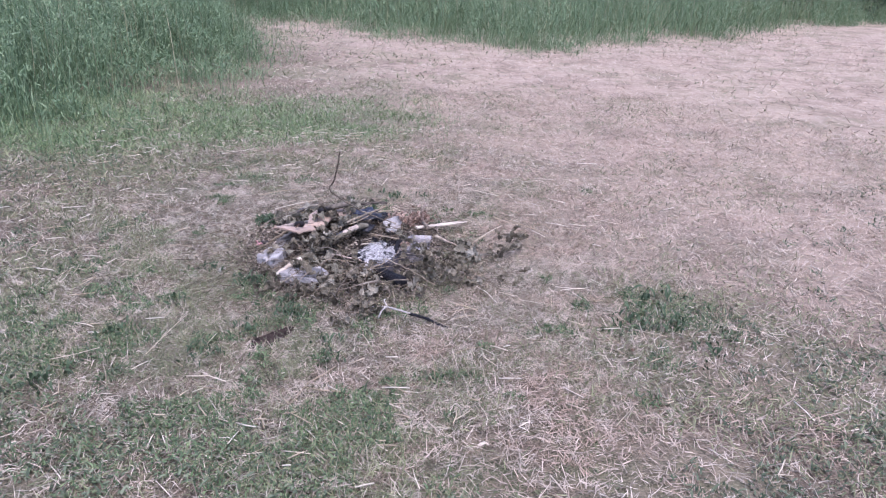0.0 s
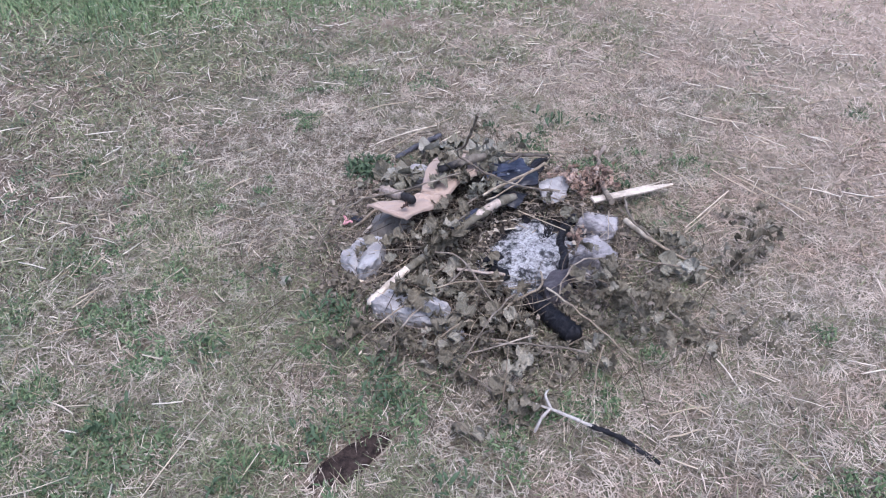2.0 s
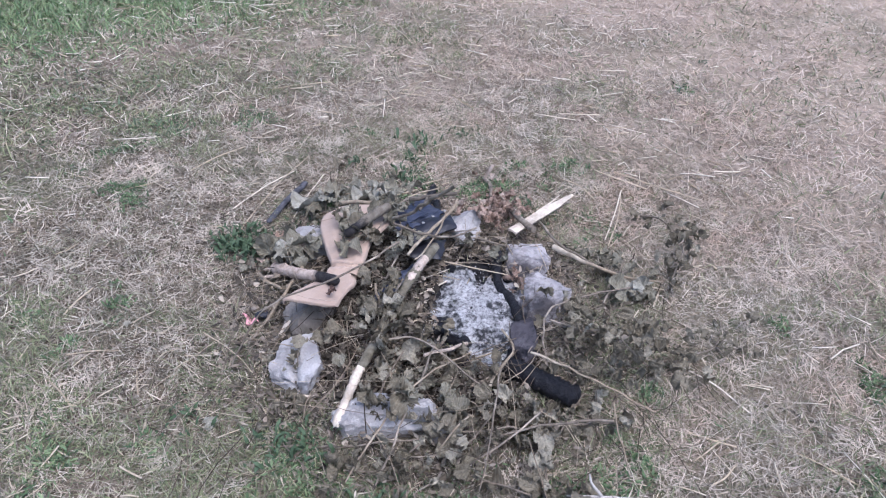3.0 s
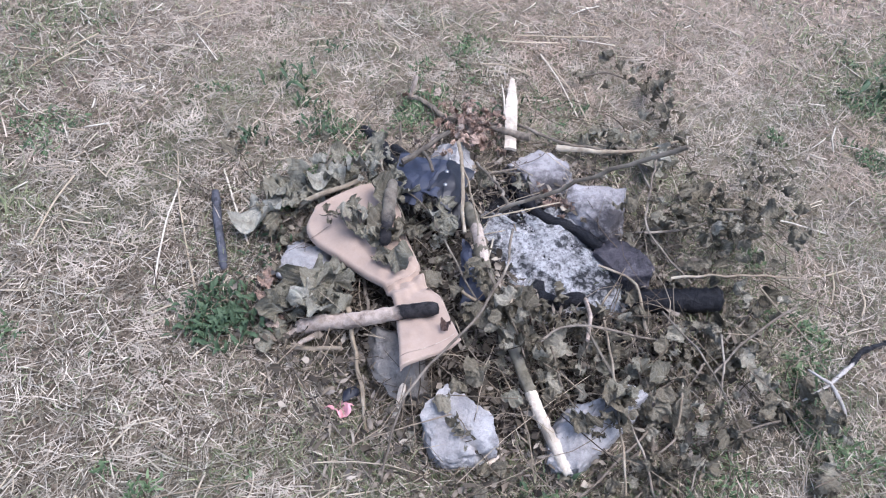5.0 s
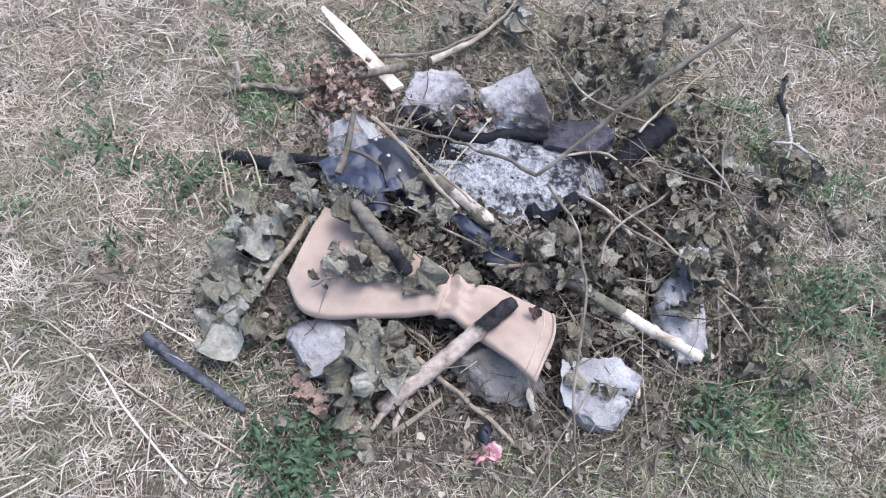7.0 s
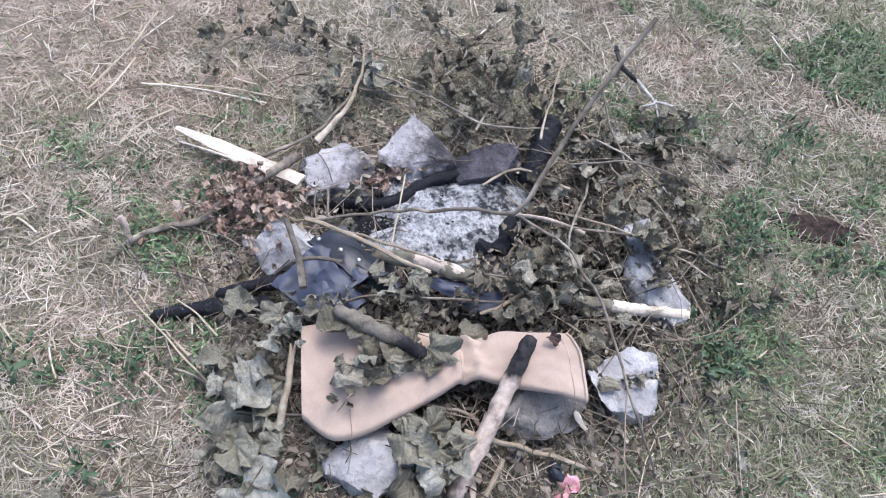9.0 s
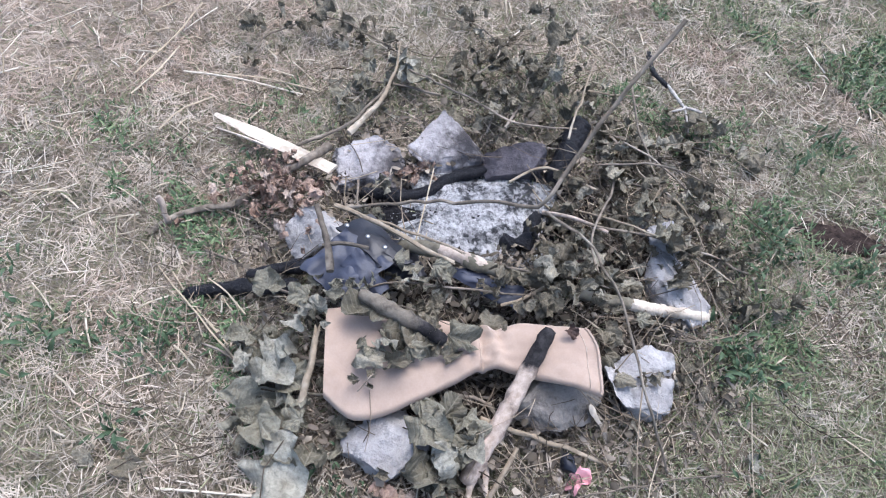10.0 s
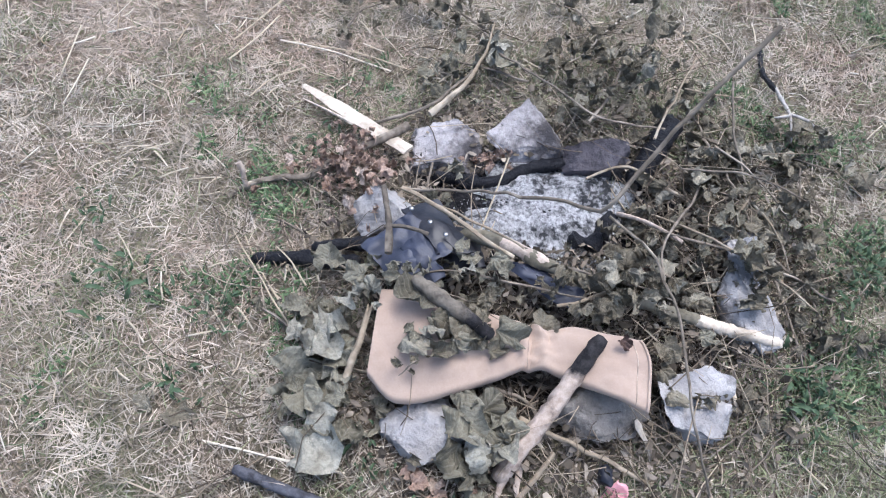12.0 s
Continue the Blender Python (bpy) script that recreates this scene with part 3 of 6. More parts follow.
def dryness(x, y):
    """Where the lawn is burnt dry, from 0 to 1."""
    d = sum(np.exp(-((x - a) ** 2 + (y - b) ** 2) / r**2) for a, b, r in DRY_SPOTS)
    return np.clip(d * (0.5 + 0.8 * vnoise(x, y, 7.0, 54)), 0, 1)


def greenness(x, y):
    """Where the short lawn is still green, from 0 to 1."""
    g = 0.44 * vnoise(x, y, 1.5, 1) + 0.34 * vnoise(x, y, 4.4, 3) + 0.22 * vnoise(x, y, 13.0, 5)
    g = np.clip((g - 0.47) * 8.0, 0, 1)
    g = g * (1 - 0.65 * np.clip((x + 0.1) / 0.5, 0, 1) * np.clip((y - 1.9) / 0.6, 0, 1))
    g = np.clip(g + 0.14 * np.clip((2.5 - y) / 1.0, 0, 1) * vnoise(x, y, 2.5, 8), 0, 1)
    g = np.clip(g + 0.08 * np.clip((3.0 - y) / 0.4, 0, 1) * np.clip((-0.35 - x) / 0.4, 0, 1), 0, 1)
    g = np.clip(g + 0.10 * np.clip((-0.55 - x) / 0.35, 0, 1) * np.clip((4.6 - y) / 0.5, 0, 1) * (0.4 + 0.9 * vnoise(x, y, 6.0, 50)), 0, 1)
    for a, b, r in GREEN_SPOTS:
        g = np.clip(g + 0.62 * np.exp(-((x - a) ** 2 + (y - b) ** 2) / r**2) * (0.3 + vnoise(x, y, 9.0, 52)), 0, 1)
    g = g * (1 - 0.85 * dryness(x, y))
    lush = np.clip((y - 4.7 - 0.38 * (x + 2.5)) / 0.6, 0, 1) * np.clip((0.3 - x) / 0.8, 0, 1) * np.clip((7.5 - y) / 1.5, 0, 1)
    g = np.maximum(g, lush * (0.35 + 0.65 * vnoise(x, y, 3.0, 17)))
    near_meadow = np.clip(1 + meadow(x, y) / 1.6, 0, 1)
    return np.clip(np.maximum(g, near_meadow), 0.06, 1)


def from_fire(x, y):
    return np.hypot(x + 0.35, (y - 3.3) * 0.9) + (vnoise(x, y, 2.2, 33) - 0.5) * 0.5


def from_lawn(x, y):
    return np.hypot(x - 0.3, y - 3.8) + (vnoise(x, y, 1.3, 35) - 0.5) * 1.2


def close_by(x, y):
    """Weight of the finest grass, round the fire."""
    return np.clip((1.80 - from_fire(x, y)) / 0.7, 0, 1)


def about(x, y):
    """Weight of the middling grass, fading into both its neighbours."""
    return np.clip((from_fire(x, y) - 1.0) / 0.6, 0, 1) * np.clip((5.0 - from_lawn(x, y)) / 1.8, 0, 1) * np.clip((y + 0.3) / 1.3, 0.2, 1)


def beyond(x, y):
    """Weight of the coarse grass, thinning out into the distance."""
    return np.clip((from_lawn(x, y) - 2.6) / 1.6, 0, 1) * np.clip((13.5 - np.hypot(x - 2, y - 7) + 3 * (vnoise(x, y, 0.7, 37) - 0.5)) / 4, 0, 1)


NEAR_BOX, MID_BOX, FAR_BOX = (-2.4, 1.7, 1.0, 5.6), (-5.0, 5.6, -1.5, 9.0), (-11.0, 15.0, -6.5, 20.0)


def lawn():
    u, nrm = RNG.uniform, RNG.normal
    core = lambda x, y: scorch_free(x, y) * np.clip((pile_r(x, y) - 0.72) * 2.6, 0.06, 1)
    zones = (
        ("lawn_thatch_near", 430000, NEAR_BOX, lambda x, y: core(x, y) * close_by(x, y), 0.036, 0.0018),
        ("lawn_thatch_middle", 430000, MID_BOX, lambda x, y: about(x, y) * (1 - 0.7 * np.clip(1 + meadow(x, y) / 1.6, 0, 1)), 0.046, 0.0030),
        ("lawn_thatch_far", 110000, FAR_BOX, lambda x, y: np.clip(-meadow(x, y) * 2, 0, 1) * beyond(x, y), 0.07, 0.0075),
    )
    for name, n, box, keep, length, width in zones:
        x, y = scatter(n, *box, keep)
        m = len(x)
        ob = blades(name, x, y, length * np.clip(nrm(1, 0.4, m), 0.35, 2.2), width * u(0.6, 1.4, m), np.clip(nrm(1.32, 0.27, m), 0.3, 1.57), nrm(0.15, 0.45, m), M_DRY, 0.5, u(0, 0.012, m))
        tagged(ob, "short dry bleached grass thatch lying flat", "grass", kind="stuff")
    greens = (
        ("green_grass_near", 400000, NEAR_BOX, lambda x, y: core(x, y) * greenness(x, y) * close_by(x, y), 0.036, 0.0018),
        ("green_grass_middle", 480000, MID_BOX, lambda x, y: about(x, y) * greenness(x, y), 0.036, 0.0036),
        ("green_grass_far", 170000, FAR_BOX, lambda x, y: beyond(x, y) * np.clip(greenness(x, y) - 0.12, 0, 1) ** 1.5 * np.clip(1 - meadow(x, y), 0, 1), 0.06, 0.008),
    )
    for name, n, box, keep, length, width in greens:
        x, y = scatter(n, *box, keep)
        m = len(x)
        ob = blades(name, x, y, length * np.clip(nrm(1, 0.35, m), 0.35, 2.2), width * u(0.6, 1.4, m), np.clip(nrm(1.12, 0.32, m), 0.1, 1.5), nrm(0.35, 0.35, m), M_GREEN, 0.5, u(0, 0.014, m))
        tagged(ob, "short living green grass in the dry lawn", "grass", kind="stuff")


def herbs():
    """Small broad-leaved herbs growing in patches through the lawn."""
    u, nrm = RNG.uniform, RNG.normal
    core = lambda x, y: scorch_free(x, y) * np.clip((pile_r(x, y) - 0.95) * 3, 0, 1)
    patch = lambda x, y: np.clip((0.05 * np.clip((-0.55 - x) / 0.35, 0, 1) * np.clip((4.6 - y) / 0.5, 0, 1) + 0.05 * np.clip((3.1 - y) / 0.7, 0, 1) * np.clip((0.3 - x) / 0.5, 0, 1) - 0.06 * np.clip((x + 0.1) / 0.5, 0, 1) * np.clip((y - 1.9) / 0.6, 0, 1) + 0.045 * np.clip((2.5 - y) / 0.6, 0, 1) * np.clip((0.6 - x) / 0.6, 0.3, 1) + 0.06 * np.exp(-(((x - 1.08) / 0.36) ** 2 + ((y - 2.52) / 0.42) ** 2)) + 0.34 * vnoise(x, y, 2.2, 21) + 0.48 * vnoise(x, y, 8.5, 23) + 0.18 * vnoise(x, y, 24.0, 25) + sum(0.09 * np.exp(-((x - a) ** 2 + (y - b) ** 2) / r**2) for a, b, r in GREEN_SPOTS) - 0.16 * dryness(x, y) - 0.592) * 11, 0, 1)
    for name, n, box, size, where, material in (("lawn_herbs_near", 560000, NEAR_BOX, 0.015, close_by, M_HERB), ("lawn_herbs_around", 420000, MID_BOX, 0.021, about, M_DULLHERB)):
        x, y = scatter(n, *box, lambda x, y: core(x, y) * where(x, y) * patch(x, y) * np.clip((5.2 - y) / 1.2, 0.0, 1))
        m = len(x)
        ob = blades(name, x, y, size * np.clip(nrm(1, 0.4, m), 0.4, 2.2), size * u(0.22, 0.42, m), np.clip(nrm(1.0, 0.35, m), 0.1, 1.5), nrm(0.3, 0.3, m), material, 0.5, u(0.004, 0.022, m))
        tagged(ob, "small dark green herbs in the dry lawn", "plants", kind="stuff")


def seen(x, y):
    """The meadow grows thick at its rim and is thinned out deeper in."""
    return np.clip(1.15 - np.clip(meadow(x, y) - 2.2, 0, 9) / 4 - 0.5 * (vnoise(x, y, 0.6, 44) - 0.4), 0.06, 1) * np.clip((y - 1.0) / 4, 0.1, 1)


def tall_meadow():
    u, nrm = RNG.uniform, RNG.normal
    x, y = scatter(130000, -34.0, 36.0, -4.0, 48.0, lambda x, y: np.clip(meadow(x, y) - 1.0, 0, 1) * np.clip((32 - np.hypot(x, y - 10) + 8 * (vnoise(x, y, 0.3, 46) - 0.5)) / 14, 0, 1))
    m = len(x)
    ob = blades("distant_meadow", x, y, u(0.3, 0.8, m), u(0.02, 0.05, m), np.abs(nrm(0.45, 0.3, m)), np.abs(nrm(0.5, 0.3, m)), M_MEADOW, 0.8)
    tagged(ob, "uncut green meadow stretching away behind", "grass", kind="stuff")
    for name, n, box in (("tall_grass_meadow", 150000, (-12.0, -2.0, 2.0, 17.0)), ("tall_grass_meadow_behind", 120000, (-2.0, 16.0, 11.0, 24.0))):
        x, y = scatter(n, *box, lambda x, y: seen(x, y) * np.clip(meadow(x, y) * 2.0, 0, 1) * np.clip(0.12 + 1.7 * vnoise(x, y, 2.0, 12) ** 2, 0, 1))
        m = len(x)
        tall = np.clip(0.25 + meadow(x, y) * 0.6, 0.2, 0.95) * (0.5 + 0.9 * vnoise(x, y, 1.7, 5))
        ob = blades(name, x, y, tall * np.clip(nrm(0.85, 0.25, m), 0.3, 1.4), u(0.003, 0.007, m), np.clip(np.abs(nrm(0.28, 0.30, m)), 0, 1.2), np.abs(nrm(0.65, 0.45, m)), M_MEADOW, 0.8)
        tagged(ob, "tall uncut green meadow grass beside the lawn", "grass", kind="stuff")
    for name, n, box in (("meadow_foliage", 230000, (-12.0, -2.0, 2.0, 17.0)), ("meadow_foliage_behind", 230000, (-2.0, 16.0, 11.0, 24.0))):
        x, y = scatter(n, *box, lambda x, y: seen(x, y) * np.clip(0.3 + meadow(x, y) * 2.0, 0, 1) * np.clip(0.05 + 2.0 * vnoise(x, y, 2.4, 19) ** 2, 0, 1))
        m = len(x)
        top = np.clip(0.15 + meadow(x, y) * 0.5, 0.08, 0.75) * (0.5 + 0.9 * vnoise(x, y, 1.7, 5))
        ob = blades(name, x, y, u(0.04, 0.10, m), u(0.005, 0.012, m), np.clip(nrm(0.9, 0.4, m), 0.1, 1.5), nrm(0.4, 0.4, m), M_MEADOW, 0.8, top * np.sqrt(u(0, 1, m)))
        tagged(ob, "leafy green herbs filling the uncut meadow", "plants", kind="stuff")
    x, y = scatter(150000, -4.4, 0.6, 4.0, 7.5, lambda x, y: np.clip((y - 4.65 - 0.38 * (x + 2.5)) / 0.7, 0, 1) * np.clip((0.3 - x) / 1.0, 0, 1) * np.clip((7.5 - y) / 1.5, 0, 1) * np.clip(0.1 + 1.5 * vnoise(x, y, 3.0, 17), 0, 1))
    m = len(x)
    ob = blades("lush_grass", x, y, np.clip(nrm(0.055, 0.02, m), 0.02, 0.12), u(0.003, 0.006, m), np.clip(nrm(0.9, 0.35, m), 0.1, 1.4), np.abs(nrm(0.4, 0.3, m)), M_LUSH, 0.6)
    tagged(ob, "lush short green grass towards the meadow", "grass", kind="stuff")
    x, y = scatter(60000, -5.0, 4.0, 4.4, 14.0, lambda x, y: np.clip(1 + meadow(x, y) / 0.9, 0, 1) ** 2 * np.clip(1.2 - meadow(x, y), 0, 1) * np.clip(vnoise(x, y, 2.6, 14) * 2 - 0.5, 0, 1))
    m = len(x)
    ob = blades("meadow_fringe", x, y, np.clip(nrm(0.18, 0.07, m), 0.05, 0.4), u(0.003, 0.006, m), np.clip(np.abs(nrm(0.5, 0.35, m)), 0, 1.3), np.abs(nrm(0.4, 0.3, m)), M_MEADOW, 0.7)
    tagged(ob, "half-tall green grass fringing the meadow", "grass", kind="stuff")
    x, y = scatter(9000, -9.0, 15.0, 5.2, 22.0, lambda x, y: np.clip(meadow(x, y), 0, 1))
    m = len(x)
    ob = blades("seed_stalks", x, y, np.clip(nrm(0.9, 0.18, m), 0.4, 1.4), u(0.003, 0.007, m), np.abs(nrm(0.1, 0.08, m)), np.abs(nrm(0.15, 0.1, m)), M_SEED, 0.8)
    tagged(ob, "pale seed stalks standing in the meadow grass", "grass", kind="stuff")


def far_shrubs():
    """Dark shrubs added as the shaded band behind the meadow, a ragged row of leafy clumps."""
    u, nrm = RNG.uniform, RNG.normal
    places = [(3.5 + 1.5 * k + 0.5 * math.sin(k * 2.3), 19.5 + 0.35 * k + 0.6 * math.sin(k * 1.7)) for k in range(11)] + [(-3.4, 20.5), (-2.1, 20.0), (-5.2, 21.5)]
    for cx, cy in places:
        n = 2600
        th, r = u(0, 2 * np.pi, n), np.sqrt(u(0, 1, n)) * u(0.6, 1.15, n)
        x, y = cx + r * np.cos(th), cy + 0.7 * r * np.sin(th)
        top = (1.9 + 0.5 * math.sin(cx * 3)) * np.clip(1.1 - 0.55 * r**2, 0.15, 1)
        ob = blades("shrub", x, y, u(0.06, 0.14, n), u(0.03, 0.07, n), np.clip(nrm(0.9, 0.5, n), 0, 1.6), nrm(0.3, 0.4, n), M_SHRUB, 0.9, top * np.sqrt(u(0, 1, n)))
        tagged(ob, "dark green leafy shrub added as shade behind the meadow", "shrub", "shrubs behind the meadow")


lawn()
herbs()
tall_meadow()
far_shrubs()


def single_straws(x, y):
    """Cut straws that lie singly round the fire, each a hollow-ended bent stalk on a shared mesh."""
    rng = np.random.default_rng(5)
    kinds = []
    for k in range(10):
        half, r, bow = 0.010 + 0.030 * (k / 9) ** 1.4, 0.0011 + 0.0011 * ((k * 7) % 10) / 10, rng.normal(0, 0.10)
        bm = tube([(-half, 0, 0), (-0.2 * half, bow * half, 0.001), (half, 0, 0)], r, r * rng.uniform(0.6, 0.95), 5, 400 + k, 0.15, 0.0, 4, rng.uniform(0.5, 0.9))
        me = bpy.data.meshes.new("straw")
        bm.to_mesh(me)
        bm.free()
        smooth(me)
        me.materials.append(M_STRAWS)
        kinds.append(me)
    for a, b in zip(x[:300], y[:300]):
        ob = new("straw", kinds[rng.integers(0, 10)])
        ob.matrix_basis = pose(a, b, gz(a, b) + 0.018 + rng.uniform(0, 0.008), 0, rng.normal(0, 5), rng.uniform(0, 360))
        tagged(ob, "short pale cut straw lying on dry grass", "straw", "short straws round the fire")


def straws():
    """Loose mown straws on the lawn: thin three-sided stalks."""
    n = 5600
    x, y = scatter(n, -2.6, 2.4, 1.2, 6.0, lambda x, y: (0.15 + 0.85 * vnoise(x, y, 1.6, 11) ** 1.5) * np.clip((y - 0.9) / 2.2, 0, 1) * np.clip(1.6 - x, 0.3, 1))
    near = (np.hypot(x + 0.45, y - 3.35) < 1.02) & (pile_r(x, y) > 1.0)
    single_straws(x[near], y[near])
    x, y = x[~near], y[~near]
    n = len(x)
    az, el = RNG.uniform(0, 2 * np.pi, n), RNG.normal(0.03, 0.07, n)
    half = RNG.gamma(2.2, 0.012, n)[:, None] + 0.006
    d = np.stack([np.cos(az) * np.cos(el), np.sin(az) * np.cos(el), np.sin(el)], -1)
    s = np.stack([-np.sin(az), np.cos(az), np.zeros(n)], -1)
    up = np.array((0, 0, 1.0))
    r = RNG.uniform(0.0008, 0.0025, n)[:, None]
    c = np.stack([x, y, ground_z(x, y) + 0.016 + RNG.uniform(0, 0.012, n) + half[:, 0] * np.abs(np.sin(el))], -1)
    bow = RNG.normal(0, 0.06, n)[:, None] * half
    rings = []
    for k, wgt in ((-1, 0), (0, 1), (1, 0)):
        m = c + d * half * k + s * bow * wgt
        rings += [m + s * r, m - s * r, m + up * r * 1.5]
    v = np.stack(rings, 1).reshape(-1, 3)
    b = np.arange(n)[:, None] * 9
    quads = np.concatenate([b + np.array([[a + k, a + (k + 1) % 3, a + 3 + (k + 1) % 3, a + 3 + k]]) for a in (0, 3) for k in range(3)])
    tris = np.concatenate([b + np.array([[0, 2, 1]]), b + np.array([[6, 7, 8]])])
    tagged(part("loose_straw", mesh_from("loose_straw", v, tris, quads), M_STRAW), "pale loose cut straws scattered on the lawn", "straw", kind="stuff")


straws()

# ---------------------------------------------------------------- the fireplace: soil, ash, stones


def disc(cx, cy, ax, ay, turn, z0, dome, seed, rings=22, spokes=64, ragged=0.18, rough=0.008):
    """A bmesh of a ragged low mound."""
    bm = bmesh.new()
    ca, sa = math.cos(turn), math.sin(turn)
    rows = []
    for i in range(rings + 1):
        row = []
        for k in range(spokes if i else 1):
            th = 2 * math.pi * k / spokes
            edge = 1 + ragged * noise.noise((math.cos(th) * 1.7 + seed, math.sin(th) * 1.7, 0)) * 2 + ragged * 0.6 * noise.noise((math.cos(th) * 6, math.sin(th) * 6 + seed, 1))
            f = i / rings
            px, py = f * ax * edge * math.cos(th), f * ay * edge * math.sin(th)
            qx, qy = px * ca - py * sa, px * sa + py * ca
            z = z0 + dome * (1 - f**2.2) - 0.03 * max(0, f - 0.9) * 10 * 0.8
            z += rough * (1 - f**6) * (noise.noise((qx * 22 + seed, qy * 22, 0)) + 0.7 * noise.noise((qx * 60, qy * 60, seed)))
            row.append(bm.verts.new((qx, qy, z + gz(cx + qx, cy + qy))))
        rows.append(row)
    for k in range(spokes):
        bm.faces.new((rows[0][0], rows[1][k], rows[1][(k + 1) % spokes]))
    for p, q in zip(rows[1:], rows[2:]):
        for k in range(spokes):
            bm.faces.new((p[k], q[k], q[(k + 1) % spokes], p[(k + 1) % spokes]))
    return bm


ob = part("burnt_ground", disc(-0.47, 3.32, 0.39, 0.41, 0.0, 0.003, 0.006, 3, 28, 90, 0.14), M_BURNT)
ob.location = (-0.47, 3.32, 0)
tagged(ob, "dark burnt soil under the fireplace", "soil", kind="structure")
ob = part("bare_soil", disc(*SCORCH, 0.043, 0.116, -0.707, 0.007, 0.005, 8, 12, 48, 0.10, 0.006), M_SCORCH)
ob.location = (*SCORCH, 0)
tagged(ob, "small hollow of dark bare soil in the lawn", "soil", kind="structure")
ob = part("charcoal_bed", disc(-0.270, 3.270, 0.180, 0.290, -0.18, 0.008, 0.008, 15, 30, 80, 0.22, 0.008), mat_burnt_soil("charcoal_dust", (0.006, 0.006, 0.007), (0.050, 0.047, 0.050)))
ob.location = (-0.270, 3.270, 0)
tagged(ob, "black charcoal dust round the ash", "charcoal", kind="stuff")
ob = part("ash_bed", disc(-0.262, 3.285, 0.135, 0.230, -0.18, 0.010, 0.022, 5, 44, 110, 0.30, 0.008), M_ASH)
ob.location = (-0.262, 3.285, 0)
tagged(ob, "pale grey wood ash with black charcoal flecks", "ash", kind="stuff")


def stone(name, x, y, size, turn, seed, material, label, tilt=(0, 0), sink=0.10, cuts=11, faces=(), groove=None):
    ob = part(name, blob(size, seed, cuts, 5, 0.034, faces, groove), material)
    ob.matrix_basis = pose(x, y, gz(x, y) + size[2] * (0.5 - sink) + 0.004, tilt[0], tilt[1], turn)
    return tagged(ob, label, "stone", "stones round the fire")


stone("stone", -0.068, 3.448, (0.136, 0.160, 0.068), -12, 11, M_SOOTY, "flat pale grey fireplace stone with a level top", tilt=(4, -4), cuts=5, faces=((0.05, 0.1, 1.0, 0.42), (1, 0.3, 0.2, 0.66), (-1, 0.25, 0.15, 0.62), (0.1, 1, 0.1, 0.66), (0.2, -1, 0.2, 0.64)))
stone("stone", -0.074, 3.268, (0.128, 0.162, 0.094), -15, 23, M_SOOTY, "wedge-shaped pale stone with soot stains", tilt=(0, 4), cuts=4, faces=((-0.42, 0.06, 1.0, 0.40), (0.62, 0.78, 0.15, 0.46), (0.62, -0.78, 0.15, 0.50), (-1, 0, 0.3, 0.66)))
stone("stone", -0.185, 3.138, (0.098, 0.130, 0.085), -15, 38, M_BLACKSTONE, "soot-blackened stone beside the ash", tilt=(0, -10), cuts=9, faces=((-0.45, 0.2, 1.0, 0.38), (-1, 0.1, 0.05, 0.50)))
stone("stone", -0.764, 3.168, (0.145, 0.142, 0.092), 8, 41, M_WHITE, "rough white broken limestone lump at the fire's rim", tilt=(4, -10), cuts=9, faces=((0.0, 0.1, 1.0, 0.44), (-0.7, -0.7, 0.3, 0.60)), groove=(1.0, -0.25, -0.05))
stone("stone", -0.598, 2.968, (0.165, 0.082, 0.085), -10, 53, M_WHITE, "pale stone half hidden under wilted leaves", tilt=(8, 4), cuts=8, faces=((0.1, -0.35, 1.0, 0.44), (0, -1, 0.25, 0.55)))
stone("stone", -0.506, 2.944, (0.070, 0.044, 0.115), -15, 57, M_WHITE, "narrow upright pale stone among wilted leaves", cuts=6, faces=((0, 0, 1.0, 0.60), (0, -1, 0.1, 0.50)))
stone("stone", -0.460, 2.905, (0.050, 0.060, 0.055), 40, 61, M_WHITE, "small pale stone among wilted leaves")
stone("stone", -0.728, 3.362, (0.105, 0.155, 0.100), -12, 71, M_GREYSTONE, "grey stone propping up the tan boot leather", tilt=(0, -10), cuts=9, faces=((-0.3, 0, 1.0, 0.44),))
stone("stone", -0.697, 3.662, (0.118, 0.122, 0.085), -10, 83, M_WHITE, "white stone partly covered by large wilted leaves", tilt=(0, -8), cuts=9, faces=((-0.25, 0, 1.0, 0.46),))
stone("stone", -0.226, 3.626, (0.092, 0.115, 0.105), -20, 97, M_WHITE, "white stone beside the burnt navy shoe", tilt=(-6, -6), cuts=9, faces=((-0.4, 0, 1.0, 0.50),))

# ---------------------------------------------------------------- burnt things in the fireplace


